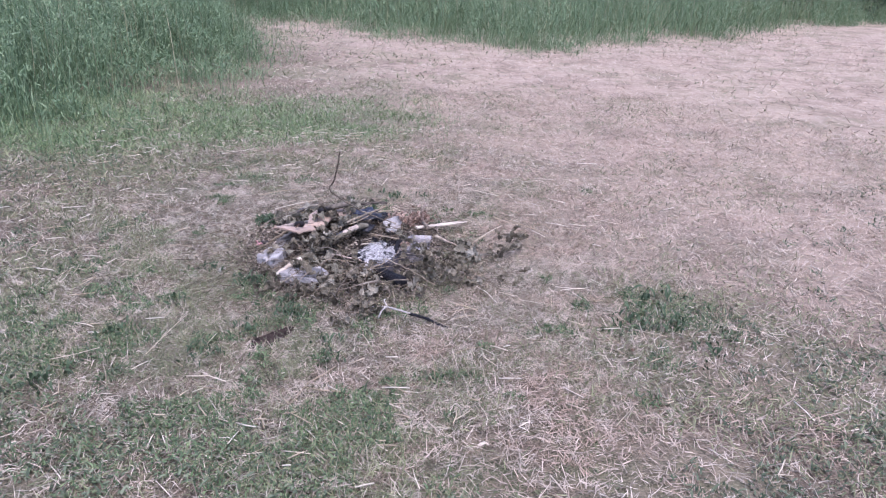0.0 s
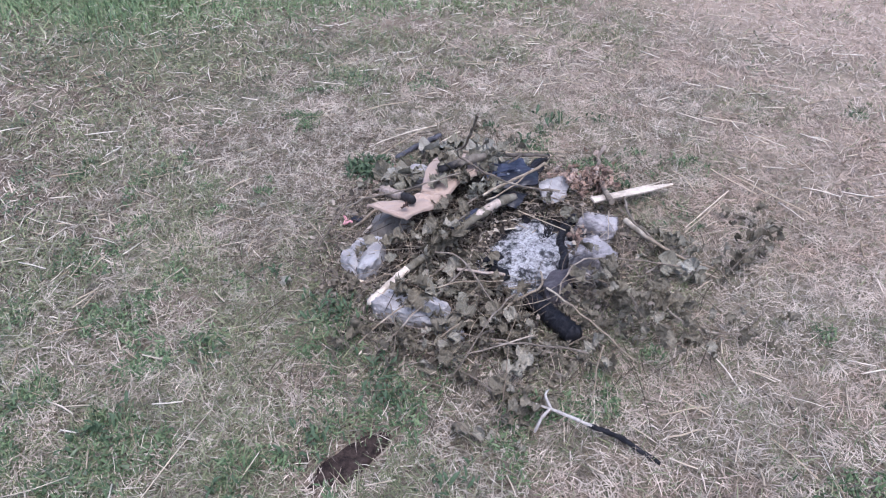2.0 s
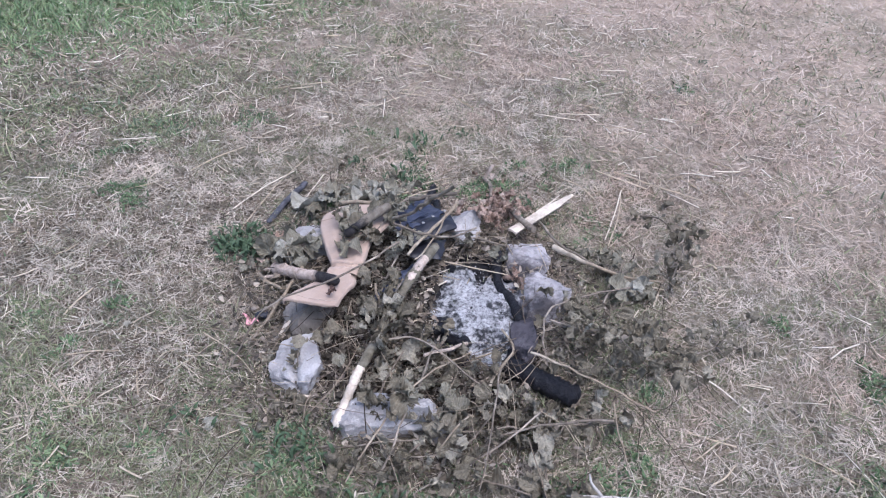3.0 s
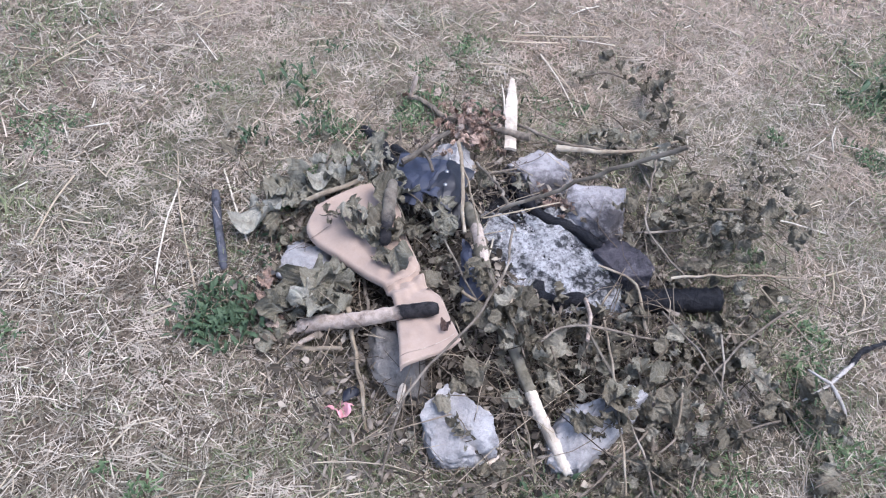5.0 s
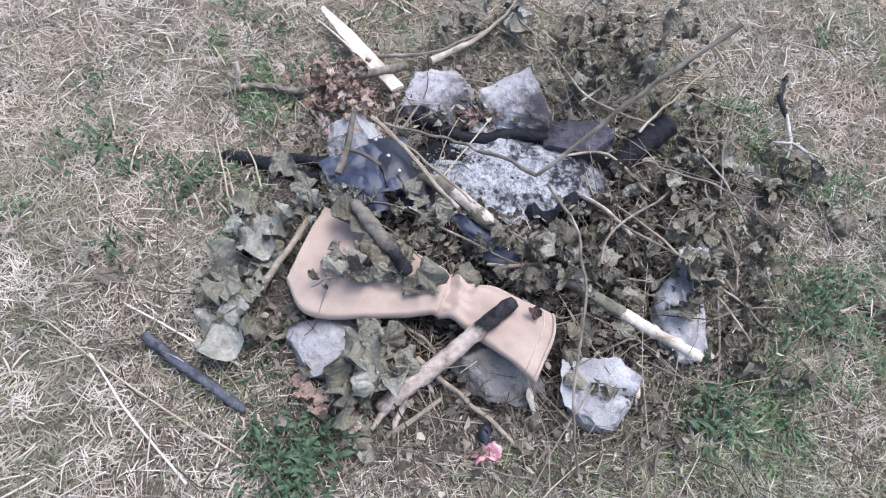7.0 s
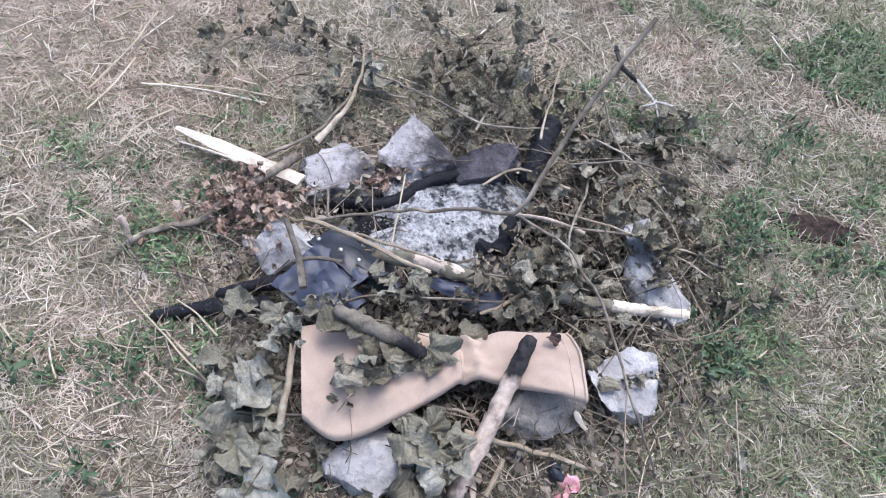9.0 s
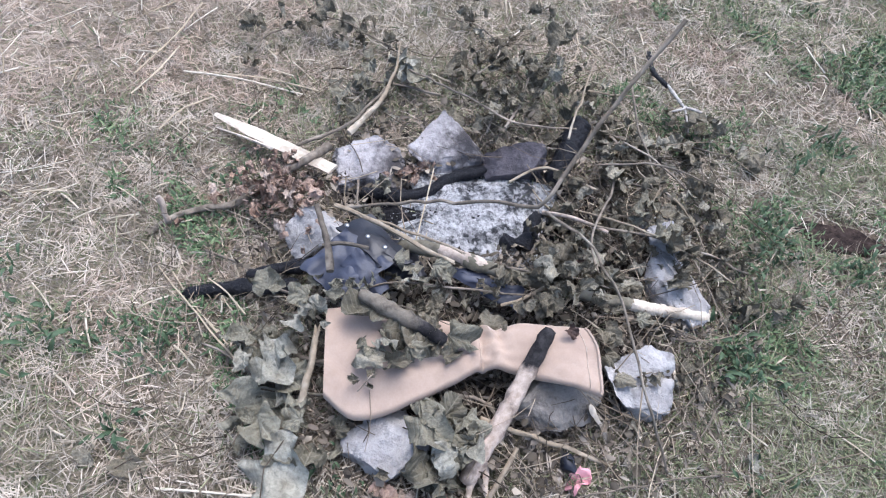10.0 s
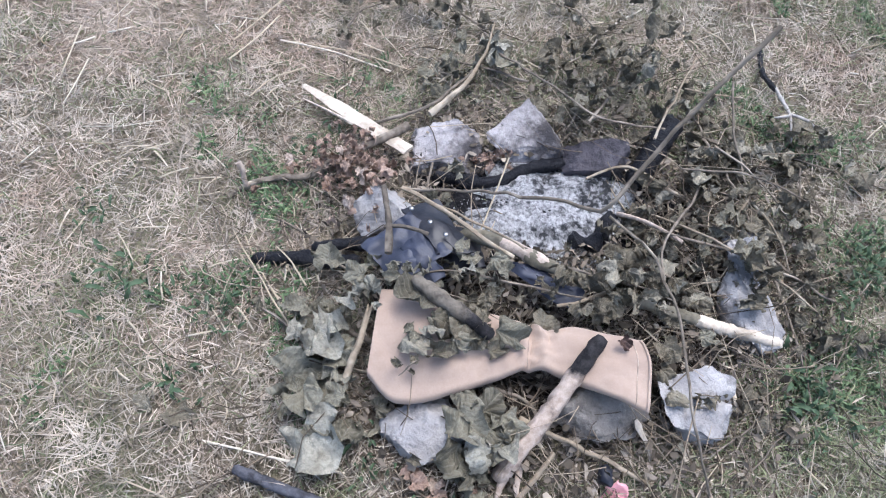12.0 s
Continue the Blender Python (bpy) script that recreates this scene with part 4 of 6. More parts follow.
def boot_leg():
    """Tan suede boot leg, flattened and slumped over stones, pinched at the ankle, with its edges rolled under."""
    far = spline([(-0.435, 3.682, 0.112), (-0.470, 3.597, 0.126), (-0.530, 3.522, 0.128), (-0.567, 3.449, 0.118), (-0.592, 3.406, 0.117), (-0.600, 3.367, 0.124), (-0.624, 3.328, 0.132), (-0.654, 3.280, 0.142), (-0.674, 3.247, 0.148)], 40)
    near = spline([(-0.576, 3.738, 0.100), (-0.632, 3.706, 0.100), (-0.648, 3.655, 0.104), (-0.650, 3.590, 0.109), (-0.644, 3.520, 0.112), (-0.641, 3.458, 0.113), (-0.668, 3.409, 0.119), (-0.706, 3.372, 0.130), (-0.742, 3.338, 0.142), (-0.769, 3.312, 0.149), (-0.780, 3.299, 0.151)], 40)
    mid = np.array((-0.61, 3.48, 0.1))

    def at(u, v):
        i = min(u * (1 - 0.055 * max(0, 0.45 - v) ** 2 / 0.2) * 39, 38.999)
        k, f = int(i), i - int(i)
        a, b = far[k] * (1 - f) + far[k + 1] * f, near[k] * (1 - f) + near[k + 1] * f
        out = (b - a) / np.linalg.norm(b - a)
        w = -0.20 + 1.45 * v
        p = a * (1 - min(1, max(0, w))) + b * min(1, max(0, w))
        roll = 0.008 + 0.004 * noise.noise((u * 5, 3, 1))
        if w > 1:
            e = (w - 1) / 0.25 * 1.9
            p = p + out * roll * math.sin(e) - np.array((0, 0, roll * 1.5 * (1 - math.cos(e))))
        if w < 0:
            e = -w / 0.20 * 1.7
            p = p - out * roll * math.sin(e) - np.array((0, 0, roll * 1.4 * (1 - math.cos(e))))
        w = min(1, max(0, w))
        leg = 1 / (1 + math.exp((u - 0.56) * 22))
        arch = (0.005 + 0.006 * leg) * math.sin(math.pi * w)
        trough = -0.008 * math.exp(-(((u - 0.36) / 0.16) ** 2)) * math.exp(-(((w - 0.62) / 0.10) ** 2))
        crease = -0.010 * math.exp(-(((u - 0.575 - 0.02 * w) / 0.012) ** 2)) + 0.008 * math.exp(-(((u - 0.615 - 0.03 * w) / 0.02) ** 2)) - 0.005 * math.exp(-(((u - 0.66 + 0.05 * w) / 0.014) ** 2))
        crumple = 0.010 * noise.noise((u * 22, w * 4, 7)) * math.exp(-(((u - 0.60) / 0.08) ** 2)) + 0.003 * noise.noise((u * 9, w * 5, 2))
        fine = 0.006 * noise.noise((p[0] * 11, p[1] * 11, 1)) + 0.0014 * noise.noise((p[0] * 50, p[1] * 50, 2))
        q = p - mid
        return (q[0], q[1], q[2] + arch + trough + crease + crumple + fine)

    boot = thing("boot_leg", "slumped tan suede boot leg lying over stones", "boot")
    boot.location = mid
    part("leather", sheet(at, 110, 44, 0.004), M_SUEDE, boot)
    part("hem", tube([tuple(np.array(at(0.994, v)) + (0, 0, 0.001)) for v in np.linspace(0.10, 0.92, 24)], 0.0030, 0.0030, 6, 5, 0.05), M_SUEDE, boot)
    part("seam", tube([tuple(np.array(at(0.955, v)) + (0, 0, 0.0004)) for v in np.linspace(0.12, 0.92, 24)], 0.0009, 0.0009, 5, 6, 0.05), M_BARE, boot, "thin stitched seam")
    part("side_seam", tube([tuple(np.array(at(0.56 + 0.03 * v, v)) + (0, 0, 0.0006)) for v in np.linspace(0.12, 0.9, 24)], 0.0008, 0.0008, 5, 6, 0.05), M_BARE, boot)
    return boot


boot_leg()


def burnt_shoe():
    """Navy leather shoe upper, folded, with a riveted black strap and a loose tongue."""
    mid = np.array((-0.37, 3.56, 0.12))
    shoe = thing("burnt_shoe", "burnt navy leather shoe with a riveted black strap", "shoe")
    shoe.location = mid

    def quad(a, b, c, d, wave, seed, dome=0.02):
        a, b, c, d = (np.array(k) - mid for k in (a, b, c, d))

        def at(u, v):
            p = (a * (1 - u) + b * u) * (1 - v) + (d * (1 - u) + c * u) * v
            z = dome * math.sin(math.pi * u) * math.sin(math.pi * v) + wave * (noise.noise((p[0] * 18 + seed, p[1] * 18, 0)) + 0.4 * noise.noise((p[0] * 50, p[1] * 50, seed)))
            e = 0.006 * noise.noise((u * 5 + seed, v * 5, 4))
            return (p[0] + e, p[1] - e, p[2] + z)

        return at

    part("upper", sheet(quad((-0.335, 3.700, 0.125), (-0.290, 3.590, 0.140), (-0.400, 3.535, 0.140), (-0.432, 3.650, 0.120), 0.010, 1, 0.006), 40, 32, 0.004), M_NAVY, shoe, "navy blue leather upper")
    part("flap", sheet(quad((-0.365, 3.640, 0.125), (-0.345, 3.585, 0.155), (-0.440, 3.560, 0.125), (-0.445, 3.620, 0.105), 0.004, 4, 0.012), 18, 14, 0.004), M_NAVY, shoe)
    strap = part("strap", sheet(quad((-0.272, 3.605, 0.130), (-0.268, 3.530, 0.130), (-0.405, 3.490, 0.125), (-0.398, 3.560, 0.145), 0.005, 7, 0.012), 20, 24, 0.006), M_BLACKLEATHER, shoe, "black folded strap")
    for x, y, z in ((-0.292, 3.588, 0.152), (-0.335, 3.562, 0.158), (-0.368, 3.540, 0.155)):
        bm = bmesh.new()
        bmesh.ops.create_uvsphere(bm, u_segments=12, v_segments=6, radius=0.0052)
        bmesh.ops.scale(bm, vec=(1, 1, 0.5), verts=bm.verts[:])
        rivet = part("rivet", bm, M_METAL, strap, "dull metal rivet")
        rivet.location = np.array((x, y, z)) - mid
    part("tongue", sheet(quad((-0.420, 3.440, 0.092), (-0.436, 3.388, 0.096), (-0.520, 3.302, 0.088), (-0.556, 3.338, 0.080), 0.010, 9, 0.012), 14, 40, 0.006), M_NAVY, shoe)
    part("lining", sheet(quad((-0.300, 3.53, 0.09), (-0.33, 3.46, 0.08), (-0.42, 3.47, 0.085), (-0.41, 3.55, 0.09), 0.012, 12, 0.02), 14, 14, 0.005), M_BLACKLEATHER, shoe)
    return shoe


burnt_shoe()


def pink_scrap():
    scrap = thing("pink_scrap", "pink plastic scrap beside a dark rubber bit", "litter")
    scrap.location = (-0.876, 3.374, gz(-0.876, 3.374) + 0.024)

    def at(u, v):
        return ((u - 0.5) * 0.048 + 0.004 * math.sin(v * 7), (v - 0.5) * 0.028 + 0.003 * math.sin(u * 9), 0.008 * math.sin(u * 5 + v * 4) + 0.003 * math.sin(u * 17))

    p = part("wrapper", sheet(at, 12, 8, 0.0015), M_PINK, scrap, "crumpled pink plastic")
    p.rotation_euler = (0.3, 0.2, 1.9)
    b = part("rubber_bit", blob((0.036, 0.028, 0.020), 5, 7, 2), M_DARKRUBBER, scrap, "dark rubber lump")
    b.location = (0.030, 0.004, 0.002)
    return scrap


pink_scrap()

# charred logs and sticks
stick("charred_log", [(-0.262, 3.075, 0.036), (-0.196, 3.000, 0.044), (-0.128, 2.922, 0.050)], 0.026, 0.029, M_CHAR, "short thick charred log with cracked black surface", "log", 1, 0.002, 0, 16, 0.12, ragged=0.006, ribs=0.06, rings=28)
stick("charred_branch", [(-0.140, 3.500, 0.040), (-0.182, 3.365, 0.034), (-0.166, 3.280, 0.036), (-0.172, 3.205, 0.034)], 0.013, 0.013, M_CHAR, "curved charred branch lying along the ash", "branch", 2, 0.002, 3, 10)
stick("charred_stick", [(-0.262, 3.790, 0.040), (-0.275, 3.740, 0.052), (-0.300, 3.660, 0.065)], 0.0115, 0.0145, M_CHAR, "short charred stick end sticking out of the fire", "stick", 3)
stick("charred_stick", [(-0.242, 3.915, 0.014), (-0.270, 3.840, 0.030), (-0.325, 3.705, 0.055)], 0.0130, 0.0150, M_CHAR, "long charred stick pointing out of the fire", "stick", 4)
stick("half_charred_stick", [(-0.668, 3.998, 0.026), (-0.738, 3.900, 0.030), (-0.806, 3.800, 0.026)], 0.0105, 0.0090, mat_half_burnt("scorched_bark", axis_of((-0.806, 3.80, 0.018), (-0.668, 3.998, 0.018)), -0.04, 0.34, (0.135, 0.135, 0.152), (0.058, 0.058, 0.068)), "half-burnt bluish-black stick lying on the lawn", "stick", 5, 0.0008, 0)


def split_stick(name, pts, r0, r1, bark, label, bare, seed, splinter=0.0, knots=3):
    """A stick of bark with stretches where the pale wood shows."""
    m, q = local(pts)
    st = thing(name, label, "stick")
    st.location = m
    c = spline(q, 60)
    end = 1.0 if not bare or bare[-1][1] < 0.9 else bare[-1][0] + 0.05
    part("bark", tube([tuple(k) for k in c[: int(end * 59) + 1 : 4]], r0, r1, 10, seed, 0.14, 0.0012, None, 1.0, knots, splinter), bark, st)
    for a, b in bare:
        seg = [tuple(k) for k in c[int(a * 59) : max(int(b * 59), int(a * 59) + 2) + 1 : 3]]
        r = r0 + (r1 - r0) * (a + b) / 2
        part("bare_wood", tube([(x, y, z + r * 0.12 * (b < 0.9)) for x, y, z in seg], r * (1.10 if b < 0.9 else 0.98), r * (1.06 if b < 0.9 else 0.86), 9, seed + 3, 0.2, 0.0008, None, 1.0, 0, splinter), M_WOOD if b > 0.9 else M_BROKEN, st, "pale split bare wood")
    return st


split_stick("split_stick", [(-0.335, 3.500, 0.098), (-0.400, 3.415, 0.112), (-0.460, 3.345, 0.100), (-0.545, 3.220, 0.076), (-0.623, 3.104, 0.071), (-0.708, 2.954, 0.055)], 0.0125, 0.0125, M_GREENBARK, "long green-barked stick with pale split stretches", ((0.13, 0.30), (0.74, 0.99)), 11, 0.010)
M_TIP = mat_half_burnt("scorched_pale_wood", axis_of((-0.805, 3.560, 0.030), (-0.648, 3.335, 0.160)), 0.05, 0.14, (0.64, 0.53, 0.44), (0.36, 0.275, 0.215))
tip = split_stick("charred_tip_stick", [(-0.645, 3.332, 0.160), (-0.715, 3.430, 0.110), (-0.770, 3.512, 0.066), (-0.812, 3.575, 0.030)], 0.0145, 0.0170, M_TIP, "bare pale stick with a charred black tip", (), 12, 0.0, 0)
for a, b, r in (((-0.055, 0.070, -0.042), (-0.100, 0.112, -0.066), 0.0070), ((-0.052, 0.055, -0.045), (-0.115, 0.075, -0.072), 0.0060)):
    part("split_prong", tube([a, tuple((np.array(a) + b) / 2 + (0.002, 0.003, 0.002)), b], r * 1.3, r * 0.6, 8, int(r * 1e4), 0.25, 0.001, None, 0.7, 0, 0.006), M_BARE, tip, "pale split wood")
M_TIP2 = mat_half_burnt("scorched_grey_wood", axis_of((-0.460, 3.609, 0.150), (-0.602, 3.512, 0.140)), -0.02, 0.08, (0.24, 0.21, 0.165), (0.12, 0.10, 0.078))
split_stick("burnt_tip_stick", [(-0.452, 3.623, 0.166), (-0.534, 3.563, 0.168), (-0.603, 3.513, 0.160)], 0.0118, 0.0125, M_TIP2, "grey stick with a dark burnt tip on the boot", (), 13)


def plank():
    """A split pale board with a thin splinter hanging off it."""
    a, b = np.array((0.193, 3.735, 0.045)), np.array((-0.087, 3.546, 0.078))
    m = (a + b) / 2
    ob = thing("split_board", "pale freshly split wooden board with a splinter", "board")
    ob.location = m
    d = (b - a) / np.linalg.norm(b - a)
    s = np.array((-d[1], d[0], 0))

    def at(u, v):
        w = 0.016 * (0.35 + 0.65 * min(1, u * 3.2)) + 0.002 * noise.noise((u * 6, 3, 0))
        p = (a - m) * (1 - u) + (b - m) * u + s * w * (2 * v - 1)
        return (p[0], p[1], p[2] + 0.0015 * noise.noise((u * 9, v * 3, 2)) + 0.003 * math.sin(v * 3))

    part("board", sheet(at, 30, 7, 0.007), M_WOOD, ob)
    t = [tuple((a - m) * (1 - u) + (b - m) * u - s * o + (0, 0, -0.004)) for u, o in ((0.09, 0.030), (0.3, 0.022), (0.55, 0.016))]
    part("splinter", tube(t, 0.0015, 0.0045, 6, 4, 0.2), M_WOOD, ob)
    return ob


plank()

# twigs
stick("long_branch", [(-0.195, 3.572, 0.085), (-0.319, 3.425, 0.185), (-0.425, 3.345, 0.275), (-0.500, 3.316, 0.345), (-0.468, 3.235, 0.430), (-0.443, 3.152, 0.520), (-0.421, 3.071, 0.605)], 0.0030, 0.0040, M_TWIG, "long thin bent branch rising out of the fire", "branch", 21, 0.001, 2)
TW = "thin loose twigs"
stick("twig", [(-0.071, 3.947, 0.016), (-0.055, 3.858, 0.030), (-0.078, 3.768, 0.045), (-0.061, 3.715, 0.056), (-0.053, 3.651, 0.070), (-0.025, 3.529, 0.085)], 0.0065, 0.0105, M_TWIG, "knobbly grey-brown twig with a forked end", "twig", 31, 0.001, 3, group=TW)
stick("twig_stub", [(-0.064, 3.902, 0.030), (-0.050, 3.905, 0.055), (-0.038, 3.907, 0.082)], 0.005, 0.007, M_BARE, "short pale broken twig stub standing up", "twig", 32, group=TW)
stick("twig", [(0.019, 3.631, 0.062), (0.044, 3.452, 0.070), (0.105, 3.368, 0.062), (0.150, 3.310, 0.055)], 0.0045, 0.0032, M_TWIG, "bent brown twig behind the flat stone", "twig", 33, group=TW)
stick("twig", [(0.020, 3.470, 0.060), (0.085, 3.368, 0.070), (0.174, 3.291, 0.066), (0.262, 3.240, 0.075)], 0.0080, 0.0022, M_PALETWIG, "tapering pale twig behind the flat stone", "twig", 34, group=TW)
stick("twig", [(0.225, 3.400, 0.030), (0.130, 3.278, 0.050), (0.070, 3.213, 0.055)], 0.0028, 0.0032, M_TWIG, "thin brown twig among wilted leaves", "twig", 35, group=TW)
stick("twig", [(0.174, 3.253, 0.060), (0.032, 3.206, 0.105), (-0.148, 3.121, 0.135), (-0.188, 2.989, 0.110)], 0.0026, 0.0022, M_TWIG, "long curved twig over the blackened stone", "twig", 36, group=TW)
stick("twig", [(-0.165, 3.851, 0.030), (-0.205, 3.815, 0.036), (-0.255, 3.772, 0.040)], 0.0030, 0.0036, M_TWIG, "short brown twig beside the charred sticks", "twig", 38, group=TW)
stick("twig", [(-0.391, 3.849, 0.040), (-0.515, 3.714, 0.070), (-0.589, 3.623, 0.088)], 0.0045, 0.0050, M_TWIG, "grey twig running under the boot leather", "twig", 39, group=TW)
stick("frayed_stem", [(-0.470, 3.712, 0.120), (-0.530, 3.750, 0.105), (-0.585, 3.785, 0.075)], 0.0055, 0.0075, M_PALETWIG, "pale green stem with a frayed white end", "twig", 40, group=TW, ragged=0.02)
stick("twig", [(-0.788, 3.455, 0.052), (-0.812, 3.486, 0.042), (-0.852, 3.552, 0.022)], 0.0042, 0.0055, M_PALETWIG, "pale crooked twig in front of the fire", "twig", 41, group=TW)
stick("twig", [(-0.722, 3.500, 0.080), (-0.798, 3.400, 0.052), (-0.878, 3.300, 0.022)], 0.0052, 0.0038, M_PALETWIG, "straight pale twig leaning on the grey stone", "twig", 42, group=TW)
stick("twig", [(-0.620, 3.560, 0.050), (-0.700, 3.470, 0.060), (-0.760, 3.460, 0.050)], 0.0040, 0.0035, M_TWIG, "brown twig under the boot leather", "twig", 43, group=TW)
stick("wood_splinter", [(-0.739, 3.079, 0.030), (-0.765, 3.085, 0.030), (-0.800, 3.091, 0.024)], 0.0022, 0.0048, M_WOOD, "white wood splinter lying beside the white stone", "splinter", 44, flat=0.5)
stick("wood_splinter", [(-0.775, 3.300, 0.075), (-0.800, 3.290, 0.050), (-0.835, 3.282, 0.022)], 0.0060, 0.0030, M_WOOD, "pale splinter propped under the boot hem", "splinter", 45, flat=0.5)
stick("straw_stalk", [(-0.169, 3.342, 0.090), (-0.245, 3.395, 0.082), (-0.325, 3.452, 0.074)], 0.0016, 0.0018, M_STRAW, "pale straw lying across the ash", "straw", 46, 0.0005, 0, 6)
stick("vine", [(-0.490, 3.290, 0.300), (-0.590, 3.240, 0.285), (-0.690, 3.235, 0.245), (-0.830, 3.249, 0.175), (-0.930, 3.215, 0.030)], 0.0026, 0.0022, M_TWIG, "thin dry vine hanging down over the stones", "vine", 47, 0.003, 3)
stick("twig", [(-0.252, 3.598, 0.172), (-0.347, 3.507, 0.155), (-0.438, 3.425, 0.138)], 0.0048, 0.0044, M_PALETWIG, "pale twig over the burnt shoe", "twig", 48, group=TW)
stick("twig", [(-0.290, 3.560, 0.165), (-0.350, 3.475, 0.150), (-0.425, 3.400, 0.140)], 0.0028, 0.0024, M_PALETWIG, "thin pale twig over the burnt shoe", "twig", 49, group=TW)
stick("twig", [(-0.245, 3.632, 0.178), (-0.318, 3.640, 0.172), (-0.385, 3.655, 0.160)], 0.0055, 0.0075, M_BARK, "dark forked twig lying on the shoe", "twig", 50, group=TW)
stick("twig", [(-0.372, 3.575, 0.175), (-0.345, 3.610, 0.178), (-0.330, 3.650, 0.165)], 0.0038, 0.0045, M_BARK, "dark side twig lying on the shoe", "twig", 51, group=TW)
stick("twig", [(-0.300, 3.000, 0.110), (-0.360, 2.870, 0.120), (-0.430, 2.730, 0.060)], 0.0024, 0.0018, M_TWIG, "thin twig among the wilted leaves", "twig", 52, group=TW)
stick("twig", [(-0.240, 2.880, 0.080), (-0.330, 2.830, 0.075), (-0.480, 2.790, 0.040), (-0.560, 2.770, 0.030)], 0.0024, 0.0018, M_TWIG, "thin wiry twig among the wilted leaves", "twig", 53, group=TW)
stick("twig", [(-0.330, 2.960, 0.070), (-0.420, 3.060, 0.110), (-0.480, 3.130, 0.120), (-0.590, 3.160, 0.100)], 0.0030, 0.0022, M_TWIG, "reddish-brown twig crossing the ash edge", "twig", 54, group=TW)
stick("twig", [(-0.340, 3.110, 0.060), (-0.480, 3.020, 0.110), (-0.620, 2.900, 0.085), (-0.700, 2.830, 0.030)], 0.0024, 0.0020, M_PALETWIG, "pale thin twig over the leaves", "twig", 55, group=TW)
stick("twig", [(-0.235, 3.180, 0.050), (-0.230, 3.100, 0.060), (-0.300, 3.030, 0.060), (-0.330, 2.990, 0.045)], 0.0030, 0.0040, M_PALETWIG, "pale bent twig at the ash edge", "twig", 56, group=TW)
stick("twig", [(-0.610, 2.700, 0.020), (-0.790, 2.900, 0.030), (-0.900, 3.120, 0.035)], 0.0019, 0.0016, M_TWIG, "long thin twig on the grass in front", "twig", 57, group=TW)
stick("twig", [(-0.980, 3.080, 0.020), (-0.940, 3.240, 0.040), (-0.900, 3.420, 0.050), (-0.870, 3.560, 0.040)], 0.0017, 0.0016, M_TWIG, "long wiry twig on the grass in front", "twig", 58, group=TW)
stick("twig", [(0.304, 2.866, 0.015), (0.395, 2.790, 0.018), (0.483, 2.702, 0.012)], 0.0030, 0.0022, M_BARK, "dark thin stick lying on the lawn", "twig", 59, group=TW)
stick("twig", [(0.623, 2.482, 0.014), (0.710, 2.440, 0.018), (0.809, 2.401, 0.012)], 0.0045, 0.0030, M_BARK, "dark crooked stick lying on the lawn", "twig", 60, group=TW)
stick("twig", [(-0.108, 2.788, 0.130), (-0.248, 2.837, 0.090), (-0.380, 2.854, 0.050)], 0.0030, 0.0022, M_TWIG, "thin twig leaning over wilted leaves", "twig", 61, group=TW)
stick("twig", [(-0.411, 2.890, 0.100), (-0.455, 2.868, 0.080), (-0.510, 2.838, 0.040)], 0.0024, 0.0020, M_PALETWIG, "short pale forked twig among leaves", "twig", 62, group=TW)
stick("twig", [(-0.400, 2.890, 0.098), (-0.430, 2.930, 0.070), (-0.500, 2.955, 0.050)], 0.0022, 0.0020, M_PALETWIG, "short pale twig among leaves", "twig", 63, group=TW)
stick("twig", [(-0.321, 2.697, 0.050), (-0.395, 2.745, 0.055), (-0.469, 2.795, 0.045)], 0.0022, 0.0020, M_TWIG, "thin brown twig on the grass", "twig", 64, group=TW)
stick("twig", [(-0.060, 2.870, 0.080), (-0.075, 2.800, 0.060), (-0.087, 2.707, 0.035)], 0.0024, 0.0018, M_PALETWIG, "pale straight twig on the grass", "twig", 65, group=TW)
stick("twig", [(-0.436, 3.109, 0.110), (-0.490, 3.020, 0.105), (-0.545, 2.934, 0.090), (-0.640, 2.800, 0.040)], 0.0030, 0.0022, M_TWIG, "brown twig over the wilted leaves", "twig", 66, group=TW)
stick("twig", [(-0.340, 3.150, 0.050), (-0.400, 3.110, 0.085), (-0.470, 3.080, 0.110)], 0.0050, 0.0040, M_BARE, "reddish bare twig at the ash edge", "twig", 67, group=TW)
stick("twig", [(-0.539, 3.368, 0.100), (-0.542, 3.319, 0.102), (-0.532, 3.266, 0.094)], 0.0034, 0.0040, M_PALETWIG, "pale peeled twig end over the leather", "twig", 68, group=TW)
stick("twig", [(-0.216, 3.029, 0.119), (-0.100, 2.920, 0.115), (0.012, 2.811, 0.098)], 0.0030, 0.0022, M_PALETWIG, "pale thin twig over the charred log", "twig", 69, group=TW)
stick("twig", [(-0.893, 2.971, 0.020), (-0.647, 2.908, 0.040), (-0.377, 2.879, 0.055), (-0.047, 2.851, 0.025)], 0.0020, 0.0030, M_TWIG, "long thin dark twig along the fire's rim", "twig", 68, group=TW)
